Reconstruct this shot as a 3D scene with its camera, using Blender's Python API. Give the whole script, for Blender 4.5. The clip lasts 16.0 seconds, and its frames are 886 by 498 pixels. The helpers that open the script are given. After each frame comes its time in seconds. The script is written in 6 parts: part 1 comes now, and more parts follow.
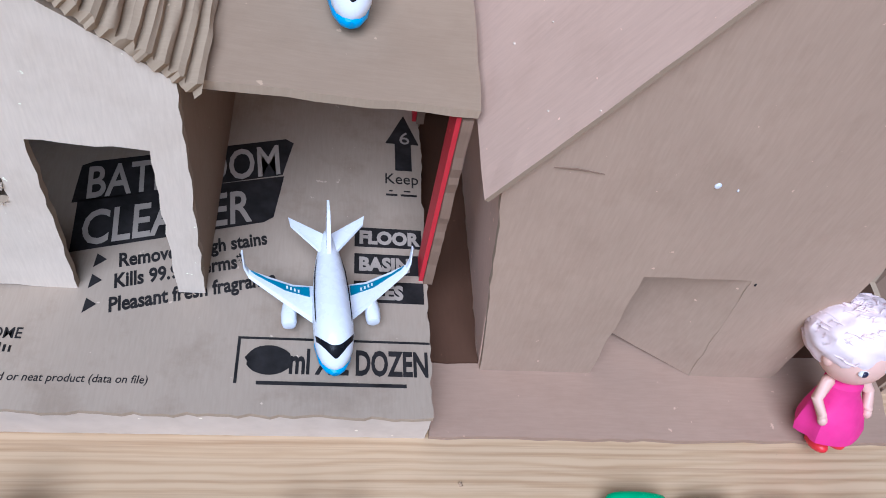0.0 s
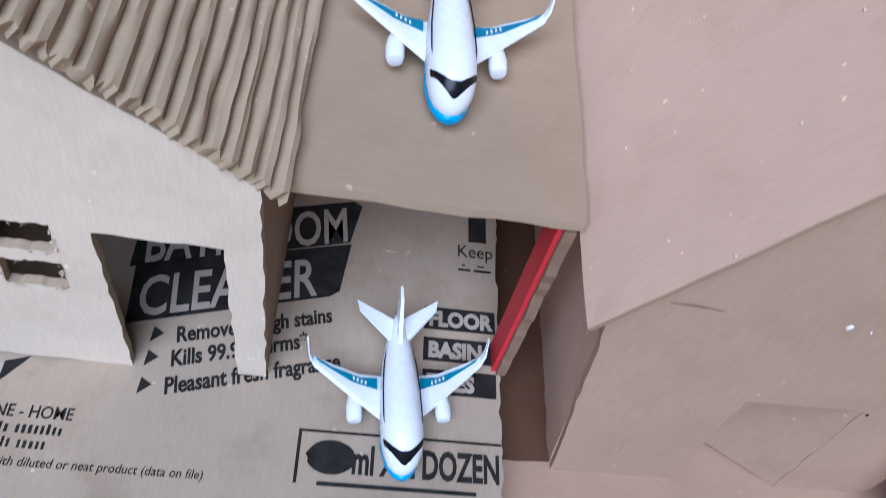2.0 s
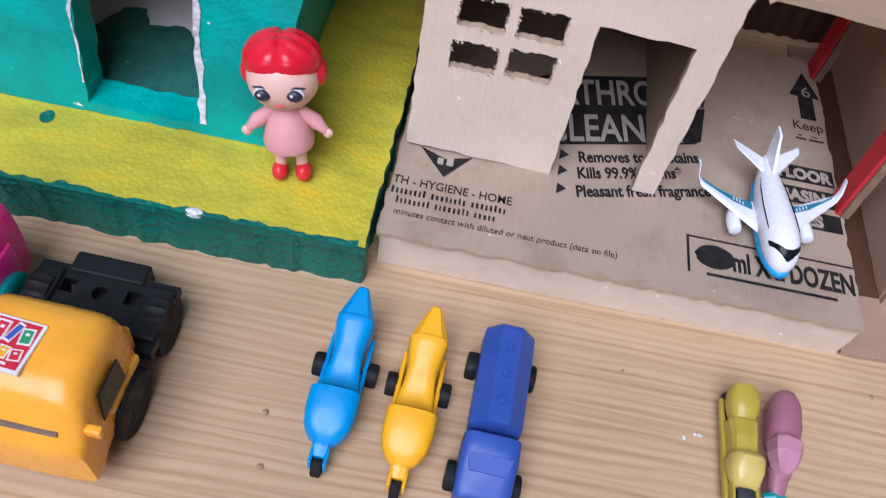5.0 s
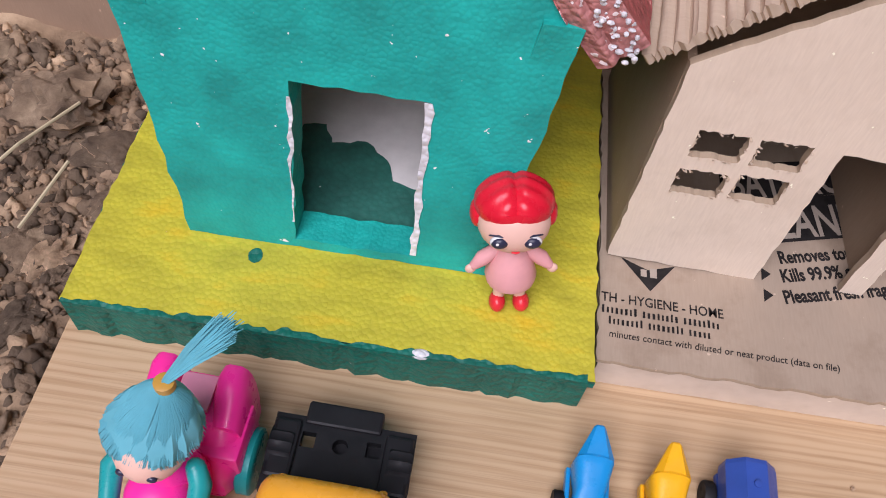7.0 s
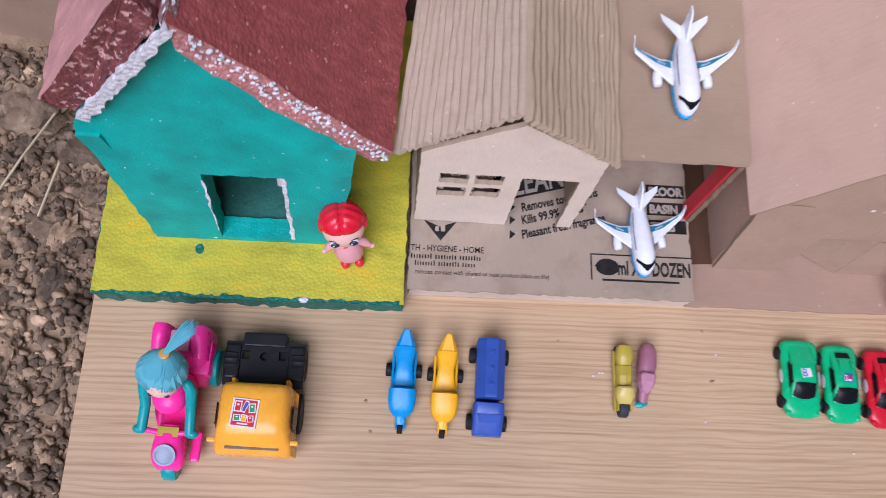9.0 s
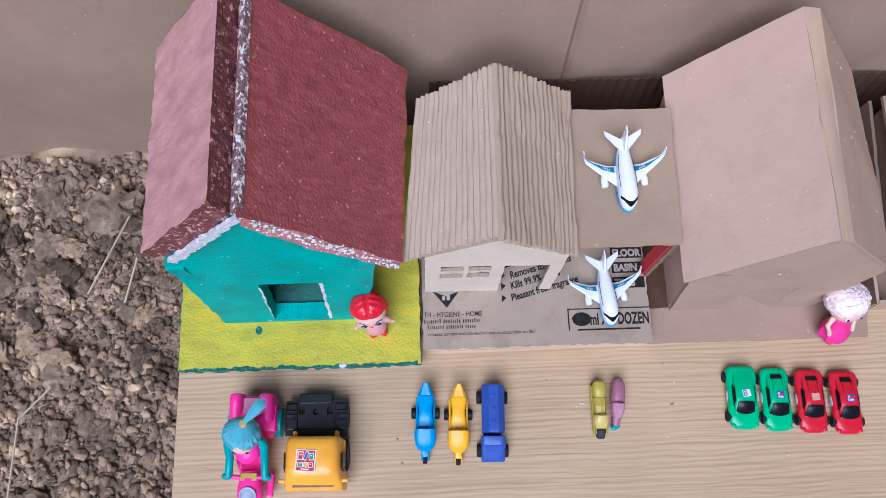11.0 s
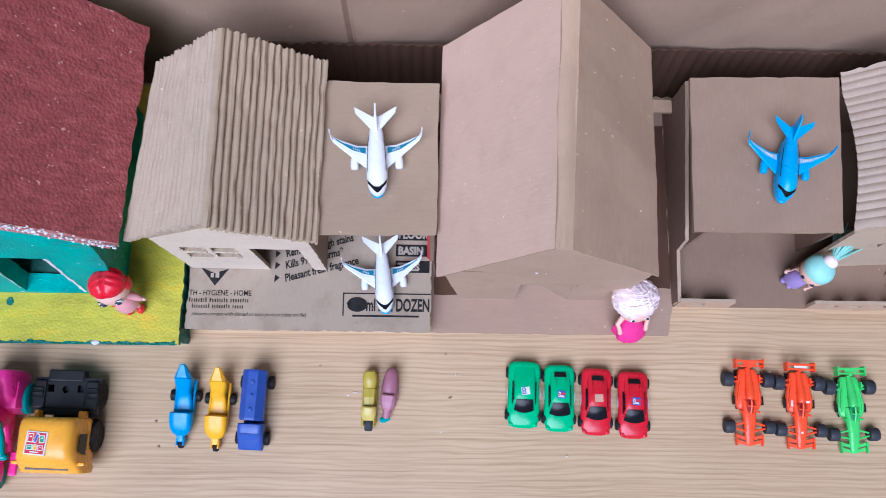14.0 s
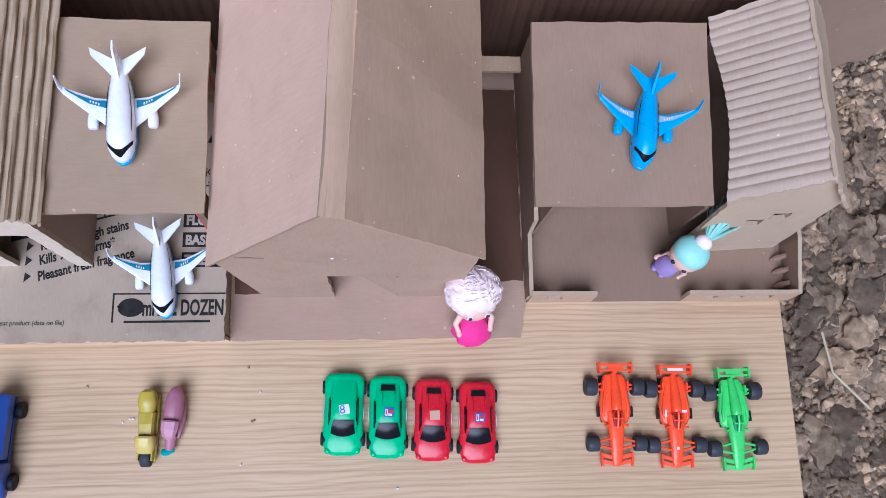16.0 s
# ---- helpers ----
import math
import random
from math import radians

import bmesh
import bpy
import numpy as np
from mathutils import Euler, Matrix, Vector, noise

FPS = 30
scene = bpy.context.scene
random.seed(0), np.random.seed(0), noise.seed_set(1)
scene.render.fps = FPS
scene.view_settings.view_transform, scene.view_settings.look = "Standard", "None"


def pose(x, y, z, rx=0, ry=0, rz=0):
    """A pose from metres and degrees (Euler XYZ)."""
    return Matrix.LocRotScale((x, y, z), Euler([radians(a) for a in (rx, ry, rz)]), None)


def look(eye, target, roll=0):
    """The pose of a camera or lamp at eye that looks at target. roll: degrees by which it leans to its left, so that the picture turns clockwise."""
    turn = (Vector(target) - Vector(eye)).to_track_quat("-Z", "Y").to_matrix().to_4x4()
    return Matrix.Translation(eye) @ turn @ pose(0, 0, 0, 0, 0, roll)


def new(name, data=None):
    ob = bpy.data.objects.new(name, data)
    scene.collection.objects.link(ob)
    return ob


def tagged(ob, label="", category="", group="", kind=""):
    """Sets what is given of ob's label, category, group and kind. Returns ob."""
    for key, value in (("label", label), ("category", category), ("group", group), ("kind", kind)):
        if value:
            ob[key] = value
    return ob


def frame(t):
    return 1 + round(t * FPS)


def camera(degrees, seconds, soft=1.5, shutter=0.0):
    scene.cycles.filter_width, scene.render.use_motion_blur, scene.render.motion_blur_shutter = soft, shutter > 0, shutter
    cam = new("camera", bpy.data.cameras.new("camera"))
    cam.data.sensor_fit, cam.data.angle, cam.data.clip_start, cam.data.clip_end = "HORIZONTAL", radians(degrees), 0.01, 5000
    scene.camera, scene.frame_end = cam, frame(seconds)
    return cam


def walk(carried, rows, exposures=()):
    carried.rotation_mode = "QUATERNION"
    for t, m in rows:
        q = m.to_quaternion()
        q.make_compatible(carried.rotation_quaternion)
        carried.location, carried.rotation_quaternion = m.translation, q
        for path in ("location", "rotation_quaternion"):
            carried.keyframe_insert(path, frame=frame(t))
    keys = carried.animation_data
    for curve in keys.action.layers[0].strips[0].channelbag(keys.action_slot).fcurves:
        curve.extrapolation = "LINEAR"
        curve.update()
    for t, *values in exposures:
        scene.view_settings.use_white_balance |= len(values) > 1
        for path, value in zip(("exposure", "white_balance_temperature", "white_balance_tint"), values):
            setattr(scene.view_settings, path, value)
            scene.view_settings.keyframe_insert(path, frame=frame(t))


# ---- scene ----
from mathutils import geometry

# All plan numbers below are decimetres; U turns them into metres.
U = 0.1
cam = camera(57.9, 16.0, soft=0.6, shutter=0.25)
PATH = [
    (0, (-0.628, -1.768, 4.016), (-0.002, 0.620, 0.868), 14.69),
    (0.5, (-0.730, -1.534, 4.067), (-0.194, 0.914, 0.949), 14.90),
    (1, (-0.948, -0.986, 4.313), (-0.465, 1.597, 1.298), 14.44),
    (1.5, (-0.938, -0.923, 4.274), (-0.451, 1.599, 1.207), 15.08),
    (2, (-0.889, -1.149, 4.043), (-0.394, 1.186, 0.834), 15.97),
    (2.5, (-0.939, -1.525, 3.933), (-0.429, 0.670, 0.627), 16.30),
    (3, (-0.945, -1.902, 3.848), (-0.359, 0.218, 0.506), 17.21),
    (3.5, (-1.033, -2.202, 3.757), (-0.470, -0.076, 0.416), 16.37),
    (4, (-1.459, -2.433, 3.711), (-1.050, -0.238, 0.393), 16.12),
    (4.5, (-2.042, -2.587, 3.765), (-1.866, -0.260, 0.516), 13.41),
    (5, (-2.421, -2.713, 3.838), (-2.386, -0.306, 0.643), 12.10),
    (5.2, (-2.537, -2.669, 3.878), (-2.519, -0.183, 0.743), 12.30),
    (7.3, (-3.727, -2.156, 4.153), (-3.725, 0.049, 0.816), 7.18),
    (7.5, (-3.751, -2.284, 4.077), (-3.712, -0.209, 0.657), 7.07),
    (8, (-3.767, -2.371, 4.257), (-3.659, -0.633, 0.656), 9.72),
    (8.5, (-3.443, -2.084, 5.667), (-3.186, -0.588, 1.966), 12.59),
    (9, (-2.883, -2.153, 7.583), (-2.650, -0.842, 3.811), 12.21),
    (9.5, (-2.603, -2.168, 8.761), (-2.348, -0.984, 4.949), 11.93),
    (10, (-2.788, -2.068, 9.556), (-2.646, -0.932, 5.724), 5.49),
    (10.2, (-2.862, -2.011, 9.822), (-2.769, -0.804, 6.009), 1.57),
    (12.3, (-1.932, -1.258, 9.696), (-1.790, -0.256, 5.826), 8.27),
    (12.5, (-1.726, -1.235, 9.604), (-1.581, -0.261, 5.727), 8.47),
    (13, (-1.161, -1.114, 9.509), (-1.067, -0.179, 5.621), 5.51),
    (13.5, (-0.577, -1.045, 9.436), (-0.529, -0.166, 5.534), 3.53),
    (14, (0.023, -1.050, 9.357), (0.070, -0.196, 5.450), 3.98),
    (14.5, (0.498, -1.048, 9.133), (0.671, -0.119, 5.246), 11.62),
    (15, (0.859, -0.962, 8.921), (1.064, 0.081, 5.065), 10.92),
    (15.5, (1.189, -0.978, 8.209), (1.532, -0.066, 4.330), 19.79),
    (16, (1.304, -0.986, 7.713), (1.676, -0.048, 3.843), 20.87),
]
walk(cam, [(t, look(Vector(eye) * U, Vector(target) * U, roll)) for t, eye, target, roll in PATH],
     exposures=[(0.0, -0.22, 4850, 13), (1.2, -0.3, 4800, 9), (2.0, -0.28, 4850, 12), (3.5, -0.31, 5050, 16), (5.0, -0.31, 5450, 22), (7.5, -0.3, 6050, 27), (8.5, -0.35, 5750, 28), (10.0, -0.33, 5100, 19), (12.5, -0.19, 5050, 18), (16.0, -0.23, 4980, 17)])

# ---- light: bright overcast sky, wide soft sun ----
SUN_ELEVATION, SUN_AZIMUTH = 55.0, 198.0  # azimuth counted from +y towards +x
world = bpy.data.worlds.new("overcast_sky")
scene.world = world
world.use_nodes = True
wn = world.node_tree.nodes
wl = world.node_tree.links
sky = wn.new("ShaderNodeTexSky")
sky.sky_type = "NISHITA"
sky.sun_disc = False
sky.sun_elevation = radians(SUN_ELEVATION)
sky.sun_rotation = radians(SUN_AZIMUTH)
sky.air_density, sky.dust_density, sky.ozone_density = 1.0, 4.0, 1.0
pale = wn.new("ShaderNodeHueSaturation")
pale.inputs["Saturation"].default_value = 0.35
wl.new(sky.outputs[0], pale.inputs["Color"])
wl.new(pale.outputs[0], wn["Background"].inputs["Color"])
wn["Background"].inputs["Strength"].default_value = 0.032
sun_data = bpy.data.lights.new("sun", "SUN")
sun_data.energy, sun_data.angle, sun_data.color = 4.5, radians(44), (1.0, 0.985, 0.96)
sun = new("sun", sun_data)
_e, _a = radians(SUN_ELEVATION), radians(SUN_AZIMUTH)
sun.matrix_world = look((math.sin(_a) * math.cos(_e) * 5, math.cos(_a) * math.cos(_e) * 5, math.sin(_e) * 5), (0, 0, 0))


# ---- materials ----
def shader(name):
    mat = bpy.data.materials.new(name)
    mat.use_nodes = True
    return mat, mat.node_tree.nodes, mat.node_tree.links, mat.node_tree.nodes["Principled BSDF"]


def noise_node(nodes, links, scale, detail=4.0, stretch=(1, 1, 1), rough=0.55):
    co = nodes.new("ShaderNodeTexCoord")
    mp = nodes.new("ShaderNodeMapping")
    mp.inputs["Scale"].default_value = stretch
    links.new(co.outputs["Object"], mp.inputs["Vector"])
    n = nodes.new("ShaderNodeTexNoise")
    n.inputs["Scale"].default_value = scale
    n.inputs["Detail"].default_value = detail
    n.inputs["Roughness"].default_value = rough
    links.new(mp.outputs[0], n.inputs["Vector"])
    return n


def ramp_node(nodes, links, source, stops):
    r = nodes.new("ShaderNodeValToRGB")
    while len(r.color_ramp.elements) < len(stops):
        r.color_ramp.elements.new(0.5)
    for el, (p, c) in zip(r.color_ramp.elements, stops):
        el.position, el.color = p, (*c, 1) if len(c) == 3 else c
    links.new(source, r.inputs[0])
    return r


def blend(nodes, links, kind, factor, a, b):
    m = nodes.new("ShaderNodeMix")
    m.data_type, m.blend_type = "RGBA", kind
    if isinstance(factor, float):
        m.inputs[0].default_value = factor
    else:
        links.new(factor, m.inputs[0])
    for socket, v in ((m.inputs[6], a), (m.inputs[7], b)):
        if isinstance(v, tuple):
            socket.default_value = (*v, 1)
        else:
            links.new(v, socket)
    return m.outputs[2]


def relief(nodes, links, bsdf, height, strength, distance=0.0005):
    b = nodes.new("ShaderNodeBump")
    b.inputs["Strength"].default_value = strength
    b.inputs["Distance"].default_value = distance
    links.new(height, b.inputs["Height"])
    links.new(b.outputs[0], bsdf.inputs["Normal"])
    return b


def mix_dark(c, k):
    return tuple(v * k for v in c)


def card_material(name, colour, flute_axis=0, flutes=0.35, rough=0.8, grime_share=0.28):
    """Kraft card: mottled fibres, faint flute lines every 7 mm across flute_axis, small scuffs."""
    mat, n, l, b = shader(name)
    colour = (colour[0] * 1.05, colour[1] * 0.985, colour[2] * 0.88)
    big = noise_node(n, l, 9.0, 5.0)
    stretch = [1.0, 1.0, 1.0]
    stretch[flute_axis] = 9.0
    fibre = noise_node(n, l, 90.0, 6.0, tuple(stretch))
    base = ramp_node(n, l, big.outputs[0], [(0.3, mix_dark(colour, 0.93)), (0.7, mix_dark(colour, 1.05))])
    fine = ramp_node(n, l, fibre.outputs[0], [(0.3, (0.88, 0.86, 0.84)), (0.7, (1.05, 1.05, 1.05))])
    col = blend(n, l, "MULTIPLY", 0.5, base.outputs[0], fine.outputs[0])
    grime = ramp_node(n, l, noise_node(n, l, 26.0, 7.0, rough=0.68).outputs[0], [(0.36, (0.80, 0.77, 0.74)), (0.50, (1, 1, 1))])
    col = blend(n, l, "MULTIPLY", grime_share, col, grime.outputs[0])
    scuff = noise_node(n, l, 150.0, 3.0)
    mask = ramp_node(n, l, scuff.outputs[0], [(0.715, (0, 0, 0)), (0.735, (1, 1, 1))])
    l.new(blend(n, l, "MIX", mask.outputs[0], col, tuple(min(1, v * 1.5) for v in colour)), b.inputs["Base Color"])
    b.inputs["Roughness"].default_value = rough
    b.inputs["Specular IOR Level"].default_value = 0.35
    co = n.new("ShaderNodeTexCoord")
    mp = n.new("ShaderNodeMapping")
    mp.inputs["Rotation"].default_value = (0, 0, 0) if flute_axis == 0 else (0, 0, radians(90))
    l.new(co.outputs["Object"], mp.inputs[0])
    wave = n.new("ShaderNodeTexWave")
    wave.inputs["Scale"].default_value = 50.0
    wave.inputs["Distortion"].default_value = 0.25
    wave.inputs["Detail Scale"].default_value = 0.4
    l.new(mp.outputs[0], wave.inputs["Vector"])
    add = n.new("ShaderNodeMath")
    add.operation = "MULTIPLY_ADD"
    l.new(wave.outputs["Fac"], add.inputs[0])
    add.inputs[1].default_value = flutes
    l.new(fibre.outputs[0], add.inputs[2])
    relief(n, l, b, add.outputs[0], 0.16, 0.0004)
    return mat


def foam_material(name, colour, specks=(0.8, 0.8, 0.78), speck=0.70, bump=0.8, second=None, scale=260.0, cells=0.8, patches=22.0):
    """Painted polystyrene: bead relief, brush streaks, bare white specks."""
    mat, n, l, b = shader(name)
    big = noise_node(n, l, patches, 6.0, (1, 2.5, 1))
    base = ramp_node(n, l, big.outputs[0], [(0.3, mix_dark(colour, 0.72)), (0.55, colour), (0.75, second or mix_dark(colour, 1.22))])
    co = n.new("ShaderNodeTexCoord")
    v = n.new("ShaderNodeTexVoronoi")
    v.inputs["Scale"].default_value = scale
    l.new(co.outputs["Object"], v.inputs["Vector"])
    edge = ramp_node(n, l, v.outputs["Distance"], [(0.3, (1, 1, 1)), (0.9, (0.75, 0.75, 0.75))])
    col = blend(n, l, "MULTIPLY", cells, base.outputs[0], edge.outputs[0])
    sp = noise_node(n, l, 190.0, 2.0)
    mask = ramp_node(n, l, sp.outputs[0], [(speck, (0, 0, 0)), (speck + 0.02, (1, 1, 1))])
    l.new(blend(n, l, "MIX", mask.outputs[0], col, specks), b.inputs["Base Color"])
    b.inputs["Roughness"].default_value = 0.55
    mix = n.new("ShaderNodeMath")
    mix.operation = "SUBTRACT"
    l.new(noise_node(n, l, 120.0, 5.0).outputs[0], mix.inputs[0])
    l.new(v.outputs["Distance"], mix.inputs[1])
    relief(n, l, b, mix.outputs[0], bump, 0.0012)
    return mat


def plastic(name, colour, rough=0.32, wear=0.12, gloss=0.4):
    mat, n, l, b = shader(name)
    b.inputs["Specular IOR Level"].default_value = gloss
    big = noise_node(n, l, 60.0, 4.0)
    r = ramp_node(n, l, big.outputs[0], [(0.3, mix_dark(colour, 1 - wear)), (0.7, mix_dark(colour, 1 + wear * 0.5))])
    l.new(r.outputs[0], b.inputs["Base Color"])
    rr = ramp_node(n, l, noise_node(n, l, 140.0, 5.0).outputs[0], [(0.3, (rough * 0.75,) * 3), (0.75, (min(1, rough * 1.5),) * 3)])
    l.new(rr.outputs[0], b.inputs["Roughness"])
    relief(n, l, b, big.outputs[0], 0.12, 0.0004)
    return mat


def wood_material():
    """Wood-print laminate board: long grain along x, fine dark pores, cathedral rings."""
    mat, n, l, b = shader("wood_laminate")
    warp = noise_node(n, l, 3.0, 3.0, (0.5, 2.0, 1))
    co = n.new("ShaderNodeTexCoord")
    mp = n.new("ShaderNodeMapping")
    mp.inputs["Scale"].default_value = (0.22, 1.0, 1.0)
    l.new(co.outputs["Object"], mp.inputs[0])
    shift = n.new("ShaderNodeVectorMath")
    shift.operation = "MULTIPLY_ADD"
    l.new(warp.outputs["Color"], shift.inputs[0])
    shift.inputs[1].default_value = (0.0, 0.05, 0.0)
    l.new(mp.outputs[0], shift.inputs[2])
    wave = n.new("ShaderNodeTexWave")
    wave.bands_direction = "Y"
    wave.inputs["Scale"].default_value = 52.0
    wave.inputs["Distortion"].default_value = 5.0
    wave.inputs["Detail"].default_value = 3.0
    wave.inputs["Detail Scale"].default_value = 1.1
    l.new(shift.outputs[0], wave.inputs["Vector"])
    base = ramp_node(n, l, wave.outputs["Fac"], [(0.0, (0.50, 0.342, 0.192)), (0.25, (0.538, 0.376, 0.218)), (0.6, (0.565, 0.402, 0.24)), (1.0, (0.572, 0.41, 0.246))])
    pores = noise_node(n, l, 300.0, 5.0, (0.010, 1.0, 1.0), 0.7)
    dark = ramp_node(n, l, pores.outputs[0], [(0.35, (0.55, 0.45, 0.35)), (0.52, (1, 1, 1))])
    col = blend(n, l, "MULTIPLY", 0.5, base.outputs[0], dark.outputs[0])
    patch = noise_node(n, l, 5.0, 3.0)
    tone = ramp_node(n, l, patch.outputs[0], [(0.3, (0.9, 0.88, 0.86)), (0.7, (1.04, 1.04, 1.04))])
    col = blend(n, l, "MULTIPLY", 1.0, col, tone.outputs[0])
    dust = noise_node(n, l, 330.0, 2.0)
    mask = ramp_node(n, l, dust.outputs[0], [(0.80, (0, 0, 0)), (0.82, (1, 1, 1))])
    l.new(blend(n, l, "MIX", mask.outputs[0], col, (0.28, 0.2, 0.13)), b.inputs["Base Color"])
    b.inputs["Roughness"].default_value = 0.42
    relief(n, l, b, pores.outputs[0], 0.12, 0.0003)
    return mat


def soil_material(name, light=1.0):
    mat, n, l, b = shader(name)
    big = noise_node(n, l, 14.0, 8.0, rough=0.65)
    base = ramp_node(n, l, big.outputs[0], [(0.3, (0.080 * light, 0.054 * light, 0.035 * light)), (0.55, (0.195 * light, 0.142 * light, 0.094 * light)), (0.75, (0.355 * light, 0.275 * light, 0.19 * light))])
    tint = n.new("ShaderNodeNewGeometry")
    isl = ramp_node(n, l, tint.outputs["Random Per Island"], [(0.0, (0.42, 0.41, 0.40)), (0.6, (1.05, 1.02, 0.97)), (1.0, (2.0, 1.9, 1.75))])
    l.new(blend(n, l, "MULTIPLY", 1.0, base.outputs[0], isl.outputs[0]), b.inputs["Base Color"])
    b.inputs["Roughness"].default_value = 0.95
    relief(n, l, b, noise_node(n, l, 160.0, 8.0, rough=0.7).outputs[0], 1.0, 0.004)
    return mat


KRAFT = card_material("kraft_card", (0.49, 0.36, 0.268))
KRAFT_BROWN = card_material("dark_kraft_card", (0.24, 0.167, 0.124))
GARAGE_CARD = card_material("garage_roof_card", (0.295, 0.214, 0.162))
KRAFT_Y = card_material("kraft_card_lengthwise", (0.39, 0.295, 0.222), 1)
KRAFT_BOX = card_material("kraft_box_top", (0.365, 0.305, 0.25), 0, 0.5, 0.75, 0.75)
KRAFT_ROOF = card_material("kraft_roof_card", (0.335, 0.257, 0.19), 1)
KRAFT_PINK = card_material("kraft_house_card", (0.625, 0.465, 0.388), 1)
KRAFT_FRONT = card_material("kraft_front_card", (0.44, 0.332, 0.262), 0)
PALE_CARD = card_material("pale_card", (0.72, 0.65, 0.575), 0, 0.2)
FLUTED = card_material("bared_flute_card", (0.39, 0.315, 0.232), 1, 0.0, 0.88)
BACK_CARD = card_material("backdrop_card", (0.345, 0.252, 0.19), 0, 0.6)
RED_CARD = card_material("red_printed_card", (0.60, 0.03, 0.05), 0, 0.1, 0.5)
TORN = card_material("torn_card_edge", (0.42, 0.34, 0.26), 0, 0.0, 0.95)
GREEN_FOAM = foam_material("green_painted_foam", (0.0, 0.38, 0.325), bump=0.3, speck=0.73, scale=420.0, cells=0.3, patches=30.0)
DARK_GREEN_FOAM = foam_material("dark_green_foam", (0.0, 0.15, 0.105), bump=1.0, speck=0.78)
YELLOW_FOAM = foam_material("yellow_green_foam", (0.54, 0.49, 0.03), (0.72, 0.66, 0.5), 0.79, 0.4, (0.68, 0.47, 0.012), 330.0, 0.35, 24.0)
RED_FOAM = foam_material("brick_red_foam", (0.37, 0.085, 0.080), (0.66, 0.34, 0.29), 0.69, 0.55, (0.48, 0.135, 0.125), 300.0, 0.45, 55.0)
PINK_FOAM = foam_material("faded_pink_foam", (0.60, 0.31, 0.29), (0.8, 0.7, 0.68), 0.74, 0.35, None, 300.0, 0.3)
TORN_RED = foam_material("torn_dark_red_foam", (0.20, 0.05, 0.05), (0.62, 0.36, 0.33), 0.60, 1.0, (0.42, 0.17, 0.15), 300.0, 0.5, 60.0)
RIDGE_FOAM = foam_material("scraped_ridge_foam", (0.27, 0.15, 0.15), (0.82, 0.78, 0.78), 0.545, 1.0, (0.55, 0.40, 0.40), 300.0, 0.5, 80.0)
WHITE_FOAM = foam_material("bare_white_foam", (0.78, 0.78, 0.80), (0.85, 0.85, 0.85), 0.8, 1.0)
WOOD = wood_material()
SOIL = soil_material("dry_soil", 1.15)
CLOD = soil_material("soil_clod", 1.75)
STONE = soil_material("grey_stone", 1.8)
FLAP_CARD = card_material("worn_flap_card", (0.68, 0.61, 0.55), 1, 0.1)
INK = plastic("black_ink", (0.024, 0.021, 0.02), 0.75, 0.6, 0.2)
PRINT_PALE = plastic("knocked_out_print", (0.40, 0.335, 0.27), 0.8)
WHITE = plastic("white_plastic", (0.80, 0.82, 0.86), 0.25, 0.03)
SKY_BLUE = plastic("sky_blue_plastic", (0.03, 0.36, 0.74), 0.3)
TEAL_DECAL = plastic("teal_decal", (0.02, 0.19, 0.30), 0.35)
GLASS_BLACK = plastic("black_window_paint", (0.008, 0.008, 0.010), 0.22, 0.1, 0.22)
CYAN_PLASTIC = plastic("bright_blue_plastic", (0.008, 0.27, 0.62), 0.3)
YELLOW_PLASTIC = plastic("yellow_plastic", (0.86, 0.43, 0.004), 0.3)
ORANGE_YELLOW = plastic("orange_yellow_plastic", (0.90, 0.41, 0.03), 0.25)
NAVY = plastic("blue_plastic", (0.035, 0.085, 0.36), 0.35)
OLIVE = plastic("mustard_plastic", (0.46, 0.36, 0.045), 0.35)
MAUVE = plastic("mauve_plastic", (0.36, 0.145, 0.20), 0.4)
MAUVE_LIGHT = plastic("light_mauve_plastic", (0.52, 0.25, 0.33), 0.35)
CAR_GREEN = plastic("toy_green_plastic", (0.012, 0.46, 0.18), 0.22)
CAR_RED = plastic("toy_red_plastic", (0.60, 0.012, 0.028), 0.22)
RACE_ORANGE = plastic("race_orange_plastic", (0.93, 0.085, 0.02), 0.28)
RACE_GREEN = plastic("race_green_plastic", (0.10, 0.62, 0.13), 0.28)
TYRE_GREY = plastic("grey_black_tyre", (0.04, 0.042, 0.05), 0.55, 0.2, 0.25)
RUBBER = plastic("black_rubber", (0.012, 0.012, 0.014), 0.6, 0.2, 0.25)
BLACK_PLASTIC = plastic("black_plastic", (0.010, 0.010, 0.012), 0.45, 0.2, 0.3)
HOT_PINK = plastic("hot_pink_plastic", (1.0, 0.035, 0.34), 0.3, 0.06)
TEAL = plastic("teal_plastic", (0.01, 0.32, 0.32), 0.3)
SKIN = plastic("doll_skin_plastic", (0.80, 0.50, 0.40), 0.4, 0.04)
HAIR_RED = plastic("red_moulded_hair", (0.68, 0.012, 0.03), 0.25)
HAIR_WHITE = plastic("pale_blond_hair", (0.90, 0.74, 0.73), 0.6)
HAIR_TEAL = plastic("turquoise_hair", (0.12, 0.42, 0.50), 0.55)
HAIR_MINT = plastic("mint_hair", (0.34, 0.68, 0.60), 0.55)
LILAC = plastic("lilac_plastic", (0.36, 0.26, 0.55), 0.4)
DRESS_PINK = plastic("pink_dress_cloth", (0.80, 0.035, 0.26), 0.75)
DRESS_PALE = plastic("pale_pink_dress", (0.76, 0.36, 0.36), 0.45)
